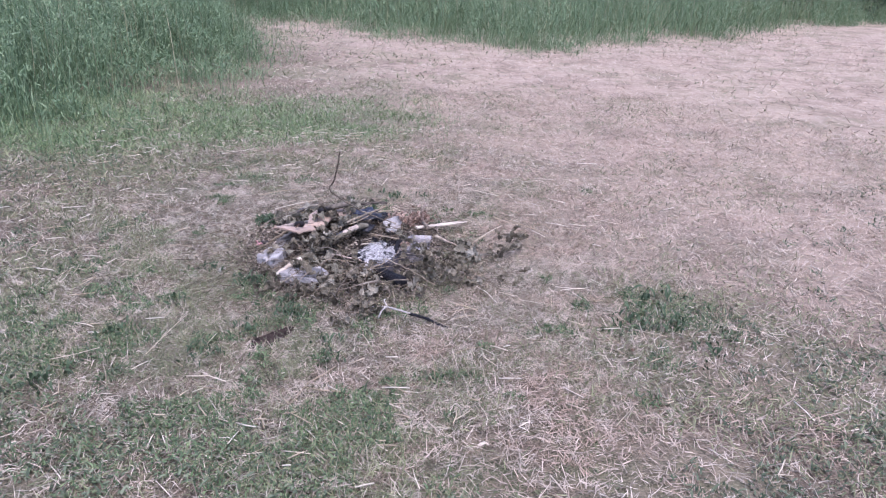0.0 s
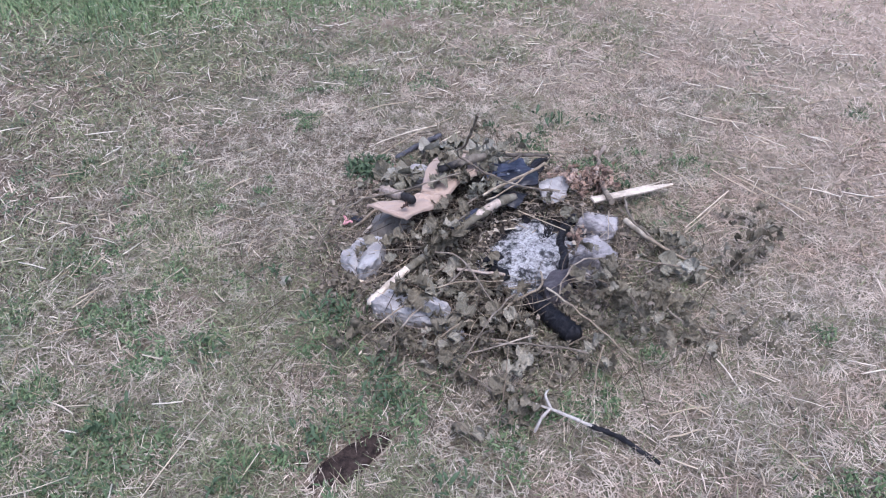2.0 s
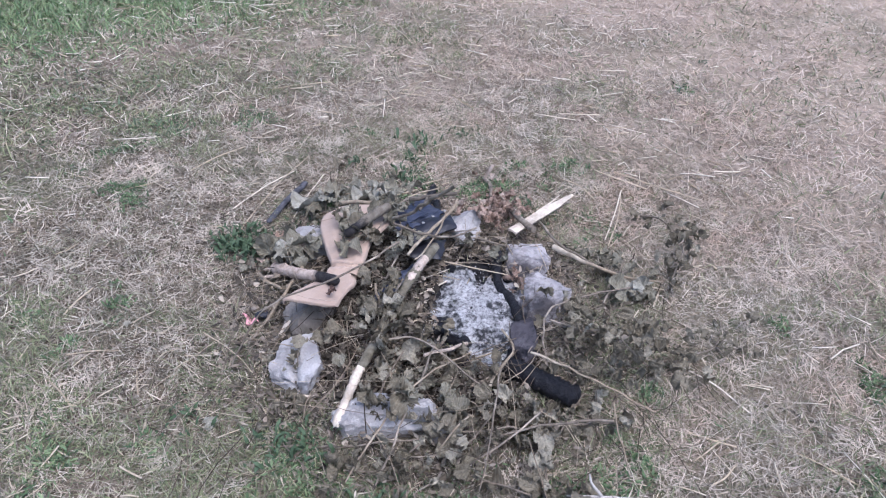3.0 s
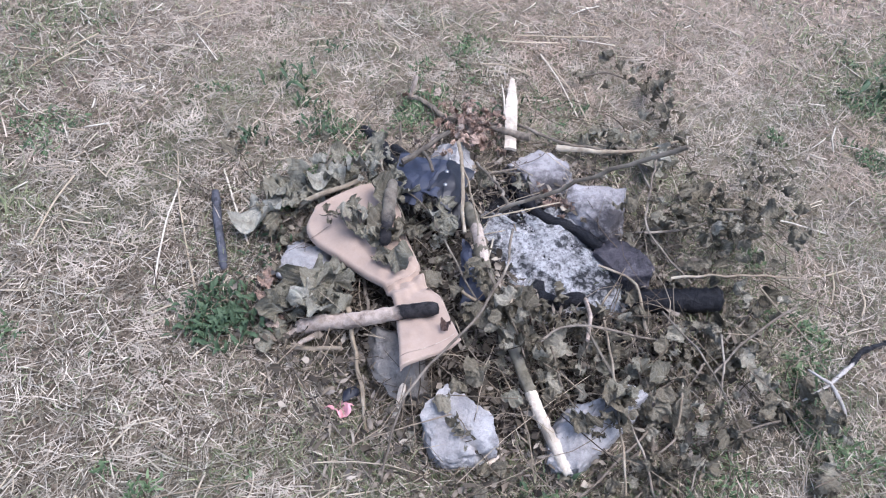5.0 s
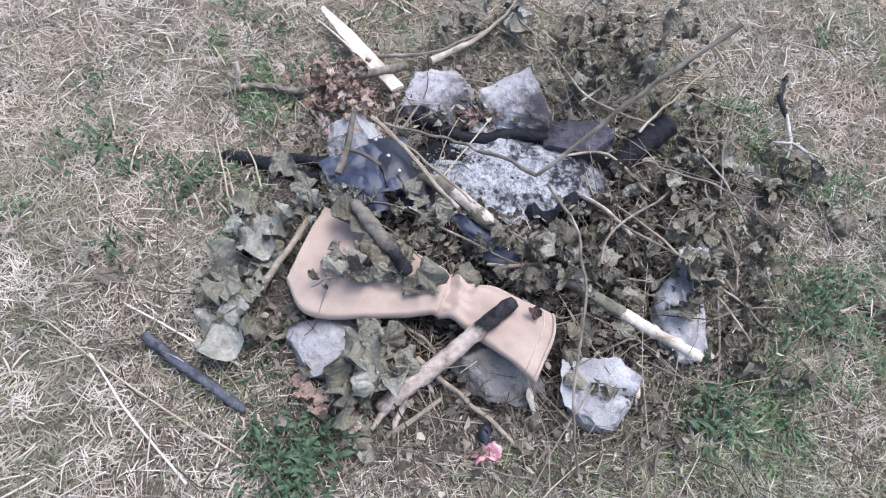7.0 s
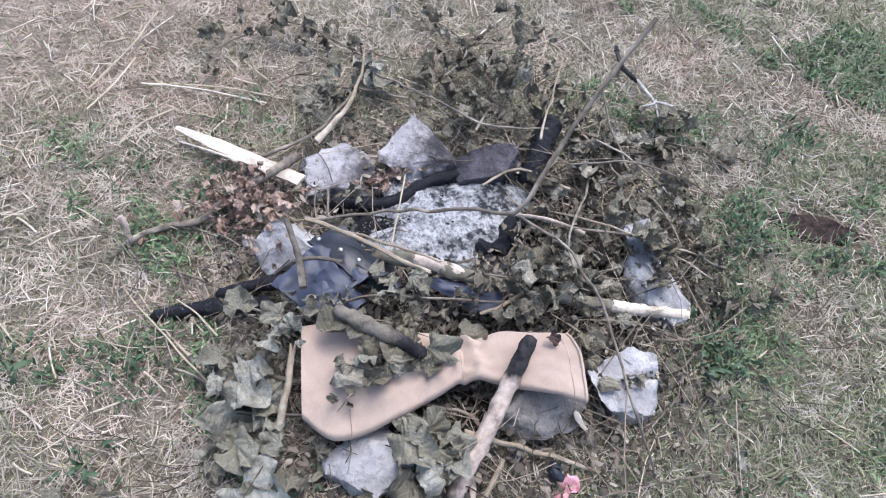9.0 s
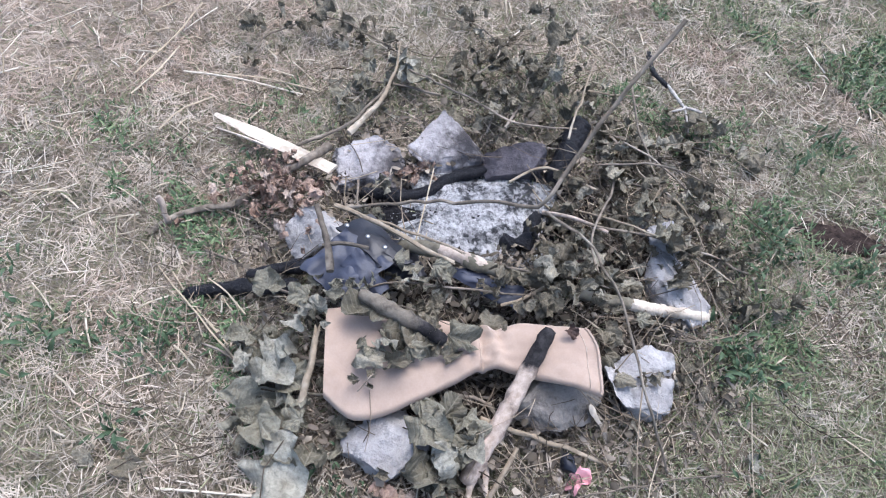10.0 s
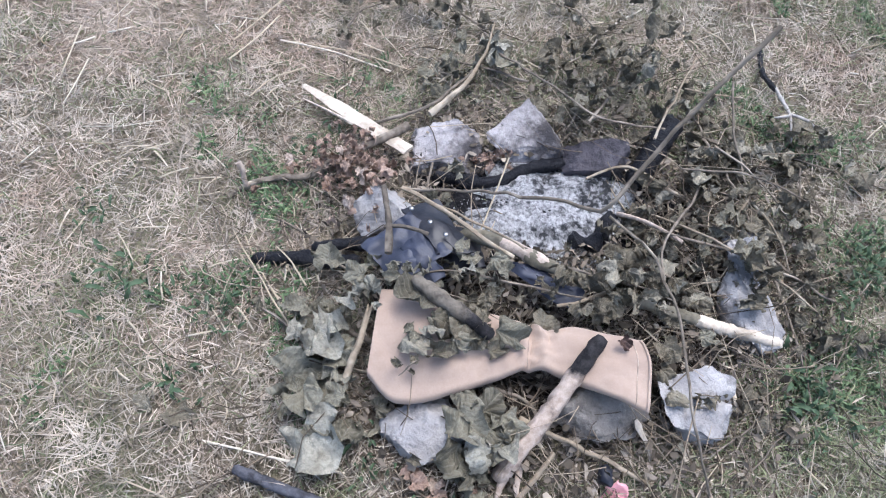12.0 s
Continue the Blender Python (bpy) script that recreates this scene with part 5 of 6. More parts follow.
# longer straws on the lawn
LONG = "long straws on the lawn"
for k, row in enumerate((
    ((-0.161, 3.946, 0.020), (-0.300, 3.905, 0.034), (-0.464, 3.852, 0.045)),
    ((-0.175, 3.925, 0.016), (-0.280, 3.900, 0.020), (-0.390, 3.865, 0.028)),
    ((-0.602, 4.048, 0.020), (-0.665, 3.930, 0.026), (-0.724, 3.814, 0.026)),
    ((-0.240, 3.862, 0.040), (-0.300, 3.835, 0.052), (-0.352, 3.818, 0.050)),
    ((0.213, 3.864, 0.020), (0.250, 3.800, 0.028), (0.276, 3.722, 0.020)),
    ((0.349, 3.900, 0.020), (0.410, 3.820, 0.026), (0.484, 3.755, 0.018)),
    ((0.364, 3.708, 0.020), (0.300, 3.600, 0.026), (0.208, 3.474, 0.022)),
    ((0.176, 2.688, 0.022), (0.135, 2.665, 0.028), (0.089, 2.652, 0.020)),
    ((0.110, 2.790, 0.020), (0.150, 2.757, 0.026), (0.200, 2.730, 0.020)),
    ((-0.640, 4.180, 0.018), (-0.760, 4.010, 0.026), (-0.890, 3.790, 0.018)),
    ((-0.700, 4.090, 0.018), (-0.830, 3.980, 0.024), (-0.930, 3.880, 0.018)),
    ((-1.360, 3.270, 0.018), (-1.325, 3.221, 0.026), (-1.290, 3.160, 0.018)),
    ((0.180, 3.010, 0.018), (0.250, 2.900, 0.024), (0.290, 2.810, 0.018)),
    ((0.490, 2.500, 0.016), (0.430, 2.497, 0.022), (0.380, 2.480, 0.016)),
    ((-1.020, 2.130, 0.016), (-0.985, 2.170, 0.022), (-0.960, 2.250, 0.016)),
    ((0.330, 2.690, 0.016), (0.370, 2.640, 0.022), (0.420, 2.580, 0.016)),
    ((-1.160, 4.170, 0.016), (-1.172, 4.140, 0.022), (-1.184, 4.105, 0.016)),
    ((-1.361, 3.504, 0.016), (-1.330, 3.548, 0.022), (-1.298, 3.600, 0.016)),
    ((-1.334, 3.350, 0.016), (-1.270, 3.348, 0.022), (-1.205, 3.340, 0.016)),
    ((-1.046, 4.163, 0.016), (-0.950, 4.230, 0.022), (-0.860, 4.286, 0.016)),
    ((-1.158, 3.258, 0.016), (-1.154, 3.220, 0.022), (-1.150, 3.180, 0.016)),
    ((-1.123, 4.265, 0.016), (-1.113, 4.230, 0.022), (-1.100, 4.195, 0.016)),
    ((0.082, 2.719, 0.016), (0.140, 2.738, 0.022), (0.198, 2.760, 0.016)),
    ((0.393, 3.766, 0.016), (0.310, 3.640, 0.022), (0.218, 3.515, 0.016)),
    ((0.348, 2.449, 0.016), (0.420, 2.478, 0.022), (0.497, 2.494, 0.016)),
    ((0.077, 2.372, 0.016), (0.140, 2.415, 0.022), (0.205, 2.445, 0.016)),
    ((0.420, 3.880, 0.016), (0.520, 3.760, 0.022), (0.640, 3.660, 0.016)),
)):
    stick("straw_stalk", row, 0.0014 + 0.0004 * (k % 3), 0.0022, M_STRAW, "long pale straw lying on the dry lawn", "straw", 70 + k, 0.001, 0, 6, group=LONG)


def forked_branch():
    """White peeled forked stick with a charred end, out on the lawn."""
    m = np.array((-0.150, 2.650, 0.05))
    fork = thing("forked_stick", "peeled white forked stick with a charred end", "stick")
    fork.location = m
    q = lambda *p: [tuple(np.array(k) - m) for k in p]
    part("stem", tube(q((-0.250, 2.682, 0.052), (-0.185, 2.655, 0.066), (-0.085, 2.630, 0.052)), 0.0024, 0.0044, 9, 1, 0.15, 0.001, None, 1, 2), M_PEELED, fork, "peeled white wood")
    part("charred_end", tube(q((-0.095, 2.633, 0.052), (-0.010, 2.616, 0.036), (0.070, 2.573, 0.020)), 0.0062, 0.0052, 9, 2, 0.3, 0.002, None, 1, 2), M_CHAR, fork, "charred black end")
    part("prong", tube(q((-0.185, 2.655, 0.070), (-0.200, 2.678, 0.085), (-0.192, 2.705, 0.078)), 0.0040, 0.0020, 8, 3, 0.15), M_PEELED, fork)
    part("prong", tube(q((-0.185, 2.655, 0.070), (-0.205, 2.625, 0.065), (-0.218, 2.598, 0.045)), 0.0036, 0.0042, 8, 4, 0.15), M_PEELED, fork)
    return fork


forked_branch()

# ---------------------------------------------------------------- leaves


def leaf_mesh(name, lobes, size, curl, crumple, seed, material):
    """A broad wilted leaf: pointed shallow lobes, drawn together into pleats between its veins, drooping, with curled edges."""
    rng = np.random.default_rng(seed)
    n = 31
    verts, faces = [(0.0, 0.0, 0.0)], []
    off, bow, bend = rng.uniform(0, 50), size * rng.uniform(0.5, 1.3) / (0.4 + abs(curl)), rng.uniform(-1.3, 1.3)
    shut = rng.uniform(0.55, 0.98)
    pleat = 0.34 * math.sqrt(1 - shut * shut)
    side = 1 if curl > 0 else -1
    levels = (0.25, 0.5, 0.72, 0.88, 1.0)
    for f in levels:
        for k in range(n):
            th = -math.pi * 0.93 + 2 * math.pi * 0.93 * k / (n - 1)
            tri = abs((th * 7 / (2 * math.pi) + 0.5) % 1 * 2 - 1)
            lobe = abs((th * lobes / (2 * math.pi) + 0.5) % 1 * 2 - 1)
            r = size * (0.66 + 0.17 * math.cos(th)) * (1 - 0.07 * (1 - lobe) * f)
            r *= 1 + 0.10 * noise.noise((math.cos(th) * 1.6 + off, math.sin(th) * 1.6, 5)) + (0.022 * (1 if k % 2 else -1) + 0.06 * noise.noise((th * 3, off, 2))) * (f == 1.0) - 0.30 * max(0, noise.noise((th * 1.1, off, 9)) - 0.25) * f * f
            a = th * (shut + 0.08 * noise.noise((th, off, 4)))
            x, y = f * r * math.cos(a) + 0.1 * size, f * r * math.sin(a)
            u, w = x / size, y / size
            z = pleat * size * f * (0.4 + 0.6 * f) * (tri - 0.5) * (1 + 0.8 * noise.noise((th * 2, off, 0)))
            z += crumple * size * (0.55 * noise.noise((u * 1.5 + off, w * 1.5, 0)) + 0.50 * abs(noise.noise((u * 2.8, w * 2.8 + off, 3))) + 0.20 * noise.noise((u * 6.5 + off, w * 6.5, 7)))
            x += 0.24 * crumple * size * f * noise.noise((u * 2.4, w * 2.4, off + 3))
            y += 0.30 * crumple * size * f * noise.noise((u * 2.4, w * 2.4, off + 9))
            z += size * f**4 * 0.45 * noise.noise((math.cos(th) * 1.9, math.sin(th) * 1.9, off))
            a = y / bow
            y, z = bow * math.sin(a), z + side * bow * (1 - math.cos(a))
            a = bend * x / size
            x, z = (size / bend - z) * math.sin(a), z * math.cos(a) + size / bend * (1 - math.cos(a))
            verts.append((x, y, z))
    for k in range(n - 1):
        faces.append((0, 1 + k, 2 + k))
    for i in range(len(levels) - 1):
        a, b = 1 + i * n, 1 + (i + 1) * n
        for k in range(n - 1):
            faces += [(a + k, b + k, b + k + 1, a + k + 1)]
    me = bpy.data.meshes.new(name)
    me.from_pydata(verts, [], faces)
    smooth(me)
    me.materials.append(material)
    return me


def leaf_set(material, sizes, seed):
    return [leaf_mesh("leaf", 5 if i % 2 else 3, s, c, w, seed + i, material) for i, (s, c, w) in enumerate(sizes)]


WIDE = ((0.038, 0.4, 0.55), (0.042, -0.5, 0.6), (0.034, 1.4, 0.7), (0.046, 0.2, 0.5), (0.030, -1.6, 0.8), (0.038, 1.9, 0.7), (0.042, -0.3, 0.75), (0.027, 1.2, 0.8), (0.036, 0.5, 0.6), (0.032, -0.9, 0.9))
LEAVES = leaf_set(M_LEAF, tuple((a * 1.35, c, w) for a, c, w in WIDE), 11)
CURLED = tuple((a * 1.12, c * 1.2 + (0.9 if c > 0 else -0.9), w * 1.15) for a, c, w in WIDE)
DARKS = leaf_set(M_DARKLEAF, CURLED, 31)
BROWNS = leaf_set(M_BROWNLEAF, ((0.024, 2.6, 0.9), (0.027, -2.4, 0.8), (0.018, 1.4, 1.0), (0.025, 3.0, 0.9)), 51)
LRNG = np.random.default_rng(21)


def ash_clear(x, y):
    """True where nothing may cover the ash bed."""
    dx, dy = x + 0.265, y - 3.29
    c, s = math.cos(0.18), math.sin(0.18)
    return ((dx * c - dy * s) / 0.105) ** 2 + ((dx * s + dy * c) / 0.19) ** 2 > 1


CLEAR = (((-0.468, 3.612), (-0.607, 3.516)), ((-0.350, 3.480), (-0.460, 3.345)), ((-0.600, 3.140), (-0.708, 2.954)), ((-0.645, 3.332), (-0.812, 3.575)))


def on_stick(x, y):
    """True close to the sticks that lie on top of the leaves."""
    for (ax, ay), (bx, by) in CLEAR:
        dx, dy = bx - ax, by - ay
        t = min(1, max(0, ((x - ax) * dx + (y - ay) * dy) / (dx * dx + dy * dy)))
        if math.hypot(x - ax - t * dx, y - ay - t * dy) < 0.024:
            return True
    return False


def leafy_branch(pts, count, spread, meshes, label, seed, flat=0.6, size=1.0, high=0.03, stem_r=0.003, rule=None):
    """A cut branch with wilted leaves along its stem."""
    rng = np.random.default_rng(seed)
    m, q = local(pts)
    br = thing("leafy_branch", label, "branch", "wilted leafy branches")
    br.location = m
    part("stem", tube(q, stem_r, stem_r * 0.5, 6, seed, 0.15, 0.003), M_TWIG, br)
    c = spline(q, 40)
    made = 0
    for _ in range(count * 4):
        if made >= count:
            break
        p = c[rng.integers(0, 40)] + np.array((rng.normal(0, spread), rng.normal(0, spread), 0))
        wx, wy = p[0] + m[0], p[1] + m[1]
        if on_stick(wx, wy) or not ash_clear(wx, wy) or (rule and not rule(wx, wy)):
            continue
        p[2] = max(p[2] + rng.uniform(-0.6, 1) * high, gz(wx, wy) + 0.015 - m[2])
        leaf = new("leaf", meshes[rng.integers(0, len(meshes))])
        leaf.parent = br
        k = size * rng.uniform(0.5, 1.25)
        leaf.matrix_basis = pose(*p, rng.normal(0, 38 * flat + 10), rng.normal(0, 38 * flat + 10), rng.uniform(0, 360)) @ Matrix.Diagonal((k, k, k, 1))
        made += 1
    return br


def off_boot(x, y):
    """False over the tan leather."""
    return not (3.28 < y < 3.72 and -0.70 - 0.10 * (y - 3.5) < x < -0.50 - 0.55 * (3.62 - y) * (y < 3.62))


def off_pale(x, y):
    """False over the stones that show."""
    return off_boot(x, y) and all((x - a) ** 2 + (y - b) ** 2 > r * r for a, b, r in ((-0.078, 3.445, 0.07), (-0.082, 3.285, 0.075), (-0.19, 3.135, 0.05), (-0.766, 3.176, 0.078), (-0.735, 3.37, 0.07), (-0.245, 3.635, 0.05), (-0.70, 3.675, 0.045), (-0.36, 3.59, 0.06), (-0.22, 2.99, 0.05)))


GREYLABEL = "wilted grey-green leaves on a cut branch"
leafy_branch([(-0.36, 3.92, 0.03), (-0.45, 3.85, 0.05), (-0.56, 3.79, 0.06), (-0.66, 3.80, 0.04)], 20, 0.045, LEAVES, GREYLABEL, 1, 0.5, 1.0, 0.035, rule=off_pale)
leafy_branch([(-0.35, 3.75, 0.10), (-0.42, 3.67, 0.13), (-0.43, 3.55, 0.13), (-0.47, 3.46, 0.12)], 26, 0.030, LEAVES, GREYLABEL, 2, 0.7, 0.85, 0.03, rule=off_pale)
leafy_branch([(-0.44, 3.50, 0.10), (-0.50, 3.39, 0.11), (-0.54, 3.30, 0.10), (-0.56, 3.20, 0.10)], 36, 0.032, DARKS, "dark wilted leaves on a cut branch", 3, 0.7, 0.8, 0.03, rule=off_boot)
leafy_branch([(-0.45, 3.20, 0.06), (-0.52, 3.12, 0.07), (-0.58, 3.04, 0.07), (-0.62, 2.92, 0.05)], 64, 0.060, DARKS, "dark wilted leaves on a cut branch", 4, 0.7, 0.85, 0.03, rule=off_pale)
leafy_branch([(-0.28, 2.98, 0.05), (-0.36, 2.90, 0.06), (-0.46, 2.84, 0.05), (-0.58, 2.86, 0.04)], 62, 0.065, DARKS, "grey-brown wilted leaves lying on the grass", 5, 0.7, 0.85, 0.03, rule=off_pale)
leafy_branch([(-0.08, 3.16, 0.05), (-0.01, 3.10, 0.07), (0.06, 3.04, 0.06)], 30, 0.050, DARKS, "olive wilted leaves behind the blackened stone", 25, 0.7, 0.9, 0.03, rule=off_pale)
leafy_branch([(-0.12, 3.14, 0.10), (-0.06, 3.06, 0.13), (0.00, 3.00, 0.15), (0.04, 2.92, 0.13)], 40, 0.046, DARKS, "upright clump of dark wilted leaves", 6, 0.9, 0.8, 0.07, rule=off_pale)
leafy_branch([(-0.20, 2.90, 0.04), (-0.26, 2.78, 0.05), (-0.30, 2.68, 0.04), (-0.34, 2.60, 0.03)], 40, 0.055, DARKS, "dark wilted leaves spread over the grass", 7, 0.6, 0.9, 0.025, rule=off_pale)
leafy_branch([(0.08, 3.42, 0.03), (0.18, 3.34, 0.04), (0.24, 3.24, 0.04)], 21, 0.045, LEAVES, GREYLABEL, 8, 0.5, 0.9, 0.02, rule=off_pale)
leafy_branch([(0.10, 3.12, 0.05), (0.16, 3.00, 0.06), (0.28, 3.00, 0.05), (0.38, 3.10, 0.04)], 34, 0.050, DARKS, "wilted leaves at the fire's outer edge", 9, 0.7, 0.85, 0.03, rule=off_pale)
leafy_branch([(-0.66, 3.60, 0.08), (-0.73, 3.58, 0.08), (-0.79, 3.60, 0.05), (-0.84, 3.66, 0.03)], 11, 0.028, LEAVES, "large pale wilted leaves over a white stone", 10, 0.4, 1.05, 0.02, rule=off_boot)
leafy_branch([(-0.500, 3.600, 0.146), (-0.545, 3.570, 0.145), (-0.580, 3.590, 0.140), (-0.550, 3.640, 0.142)], 7, 0.016, LEAVES, "wilted leaves lying on the tan leather", 11, 0.3, 0.9, 0.003, 0.002)
leafy_branch([(-0.465, 3.61, 0.140), (-0.505, 3.545, 0.145), (-0.560, 3.490, 0.140)], 9, 0.018, DARKS, "dark wilted leaves between shoe and leather", 21, 0.45, 0.95, 0.012, 0.002)
leafy_branch([(-0.695, 3.585, 0.095), (-0.735, 3.575, 0.092), (-0.755, 3.600, 0.080)], 6, 0.020, LEAVES, "big pale wilted leaves draped over a stone", 22, 0.3, 1.15, 0.008)
leafy_branch([(-0.60, 3.65, 0.145), (-0.615, 3.69, 0.135)], 2, 0.012, DARKS, "dark shrivelled leaf on the tan leather", 12, 0.3, 0.75, 0.004, 0.002)
leafy_branch([(-0.05, 3.72, 0.05), (-0.10, 3.68, 0.08), (-0.14, 3.62, 0.08)], 115, 0.042, BROWNS, "shrivelled reddish-brown dead leaves on a twig", 13, 1.0, 1.0, 0.035)
FLATBROWNS = leaf_set(M_BROWNLEAF, ((0.034, 0.5, 0.6), (0.030, -0.6, 0.7), (0.024, 0.9, 0.8)), 71)
leafy_branch([(-0.77, 3.715, 0.03), (-0.82, 3.665, 0.035), (-0.84, 3.61, 0.03)], 9, 0.018, FLATBROWNS, "orange-brown dead leaves beside green weeds", 14, 0.3, 0.9, 0.012)
leafy_branch([(-0.30, 2.700, 0.025), (-0.27, 2.690, 0.03), (-0.22, 2.680, 0.025)], 9, 0.020, DARKS, "dark shrivelled leaf sprig beside the forked stick", 31, 0.8, 0.6, 0.02)
leafy_branch([(0.30, 3.25, 0.03), (0.36, 3.32, 0.06), (0.43, 3.42, 0.08)], 20, 0.032, DARKS, "dark wilted sprig reaching out over the lawn", 32, 0.8, 0.75, 0.03)
leafy_branch([(0.38, 3.60, 0.03), (0.42, 3.54, 0.05), (0.44, 3.46, 0.05)], 14, 0.030, DARKS, "dark wilted leaf sprig on the dry lawn", 15, 0.8, 0.8, 0.03)
leafy_branch([(-0.72, 3.10, 0.03), (-0.80, 3.05, 0.03), (-0.86, 3.18, 0.03)], 18, 0.040, DARKS, "dark leaf scraps beside the white stone", 16, 0.5, 0.7, 0.015, rule=off_pale)
leafy_branch([(-0.45, 3.83, 0.05), (-0.54, 3.87, 0.05), (-0.63, 3.84, 0.05)], 5, 0.022, LEAVES, "large pale wilted leaves on the lawn's edge", 18, 0.35, 1.35, 0.015)
leafy_branch([(-0.47, 3.34, 0.13), (-0.53, 3.24, 0.125), (-0.59, 3.15, 0.11)], 30, 0.026, DARKS, "wilted leaves heaped over the split stick", 19, 0.6, 0.9, 0.02)
leafy_branch([(-0.40, 3.02, 0.06), (-0.44, 2.96, 0.06), (-0.50, 2.94, 0.06)], 7, 0.025, LEAVES, "pale wilted leaves beside a small stone", 20, 0.4, 0.9, 0.02)
leafy_branch([(-0.28, 3.06, 0.03), (-0.36, 3.02, 0.05), (-0.46, 3.05, 0.06)], 34, 0.050, DARKS, "brown-grey wilted leaves at the ash edge", 26, 0.6, 0.8, 0.025, rule=off_pale)
leafy_branch([(-0.10, 2.94, 0.04), (-0.18, 2.86, 0.04), (-0.24, 2.80, 0.03)], 30, 0.055, DARKS, "dark wilted leaves behind the charred log", 27, 0.6, 0.85, 0.03, rule=off_pale)
leafy_branch([(-0.52, 2.88, 0.05), (-0.60, 2.84, 0.04), (-0.70, 2.86, 0.03)], 26, 0.045, DARKS, "dark wilted leaves in front of the pale stone", 28, 0.6, 0.8, 0.02, rule=off_pale)
leafy_branch([(-0.765, 3.175, 0.085), (-0.770, 3.140, 0.075)], 5, 0.014, DARKS, "dark leaf scraps in the crack between white stones", 29, 0.5, 0.55, 0.008, 0.0015)
leafy_branch([(-0.555, 2.965, 0.105), (-0.600, 2.975, 0.100)], 5, 0.016, DARKS, "dark leaf draped over the pale stone", 30, 0.4, 1.0, 0.010, 0.0015)
leafy_branch([(-0.12, 3.50, 0.06), (-0.22, 3.53, 0.08), (-0.28, 3.50, 0.09)], 5, 0.02, LEAVES, "single pale leaves at the ash edge", 17, 0.5, 0.7, 0.01)


def dead_leaf(x, y, size, label, mesh, turn, rise=0.0):
    ob = new("dead_leaf", mesh)
    ob.matrix_basis = pose(x, y, gz(x, y) + 0.018 + rise, 12, -10, turn) @ Matrix.Diagonal((size, size * 0.85, size, 1))
    return tagged(ob, label, "leaf", "single fallen leaves")


dead_leaf(-0.535, 4.080, 0.9, "dark curled dead leaf lying on the lawn", DARKS[3], 200)
dead_leaf(-0.010, 3.880, 0.9, "brown curled dead leaf on the grass", BROWNS[1], 40)
dead_leaf(0.060, 3.790, 0.9, "brown round dead leaf on the grass", BROWNS[0], 120)
dead_leaf(-0.990, 3.050, 0.5, "pale dead leaf on the grass", LEAVES[3], 10)
dead_leaf(-0.250, 2.560, 0.5, "grey dead leaf near the forked stick", LEAVES[1], 70)


REDDISH = leaf_mesh("dead_leaf", 3, 0.026, 1.5, 0.5, 77, mat_wilted_leaf("red_brown_leaf", (0.055, 0.034, 0.028), (0.125, 0.082, 0.068), (0.20, 0.145, 0.12)))
for x, y, size, mesh, turn, rise in (
    (-0.552, 3.668, 1.25, DARKS[1], 228, 0.122), (-0.590, 3.625, 1.15, DARKS[0], 250, 0.124), (-0.532, 3.592, 1.15, DARKS[6], 200, 0.130), (-0.575, 3.585, 1.20, LEAVES[8], 275, 0.126),
    (-0.588, 3.548, 1.10, DARKS[0], 300, 0.124), (-0.555, 3.545, 1.20, DARKS[3], 170, 0.132), (-0.612, 3.528, 0.95, DARKS[8], 275, 0.112), (-0.578, 3.505, 1.10, LEAVES[1], 230, 0.126),
    (-0.512, 3.560, 1.15, LEAVES[8], 140, 0.132), (-0.485, 3.600, 1.20, LEAVES[3], 80, 0.130), (-0.604, 3.668, 0.50, DARKS[5], 210, 0.102), (-0.590, 3.680, 0.45, DARKS[2], 120, 0.102),
):
    dead_leaf(x, y, size, "crumpled wilted leaf lying on the tan leather", mesh, turn, rise)
for x, y, size, mesh, turn, rise in ((-0.690, 3.600, 1.25, LEAVES[3], 200, 0.075), (-0.725, 3.575, 1.25, LEAVES[6], 250, 0.060), (-0.700, 3.565, 1.1, LEAVES[0], 300, 0.070), (-0.655, 3.585, 1.0, LEAVES[8], 180, 0.070), (-0.735, 3.700, 0.7, DARKS[0], 220, 0.035)):
    dead_leaf(x, y, size, "large pale wilted leaf draped over a white stone", mesh, turn, rise)
for x, y, size, mesh, turn, rise in ((-0.470, 3.815, 1.35, LEAVES[3], 210, 0.055), (-0.515, 3.800, 1.2, LEAVES[6], 260, 0.050), (-0.560, 3.855, 1.45, LEAVES[0], 190, 0.040), (-0.620, 3.862, 1.2, LEAVES[8], 240, 0.025), (-0.445, 3.780, 1.1, LEAVES[1], 150, 0.070)):
    dead_leaf(x, y, size, "large grey-green wilted leaf beside the boot", mesh, turn, rise)
for x, y, size, mesh, turn, rise in ((-0.662, 3.205, 0.9, DARKS[3], 190, 0.080), (-0.748, 3.232, 0.95, DARKS[1], 230, 0.062), (-0.700, 3.222, 0.9, DARKS[6], 200, 0.062), (-0.665, 3.135, 0.8, LEAVES[8], 250, 0.075), (-0.545, 2.985, 1.1, DARKS[0], 200, 0.100), (-0.515, 2.965, 0.9, LEAVES[3], 160, 0.095), (-0.620, 3.010, 0.9, DARKS[8], 230, 0.075), (-0.420, 2.920, 0.9, LEAVES[6], 120, 0.070), (-0.450, 2.960, 0.8, LEAVES[0], 60, 0.070)):
    dead_leaf(x, y, size, "wilted leaf lying over the rim stones", mesh, turn, rise)
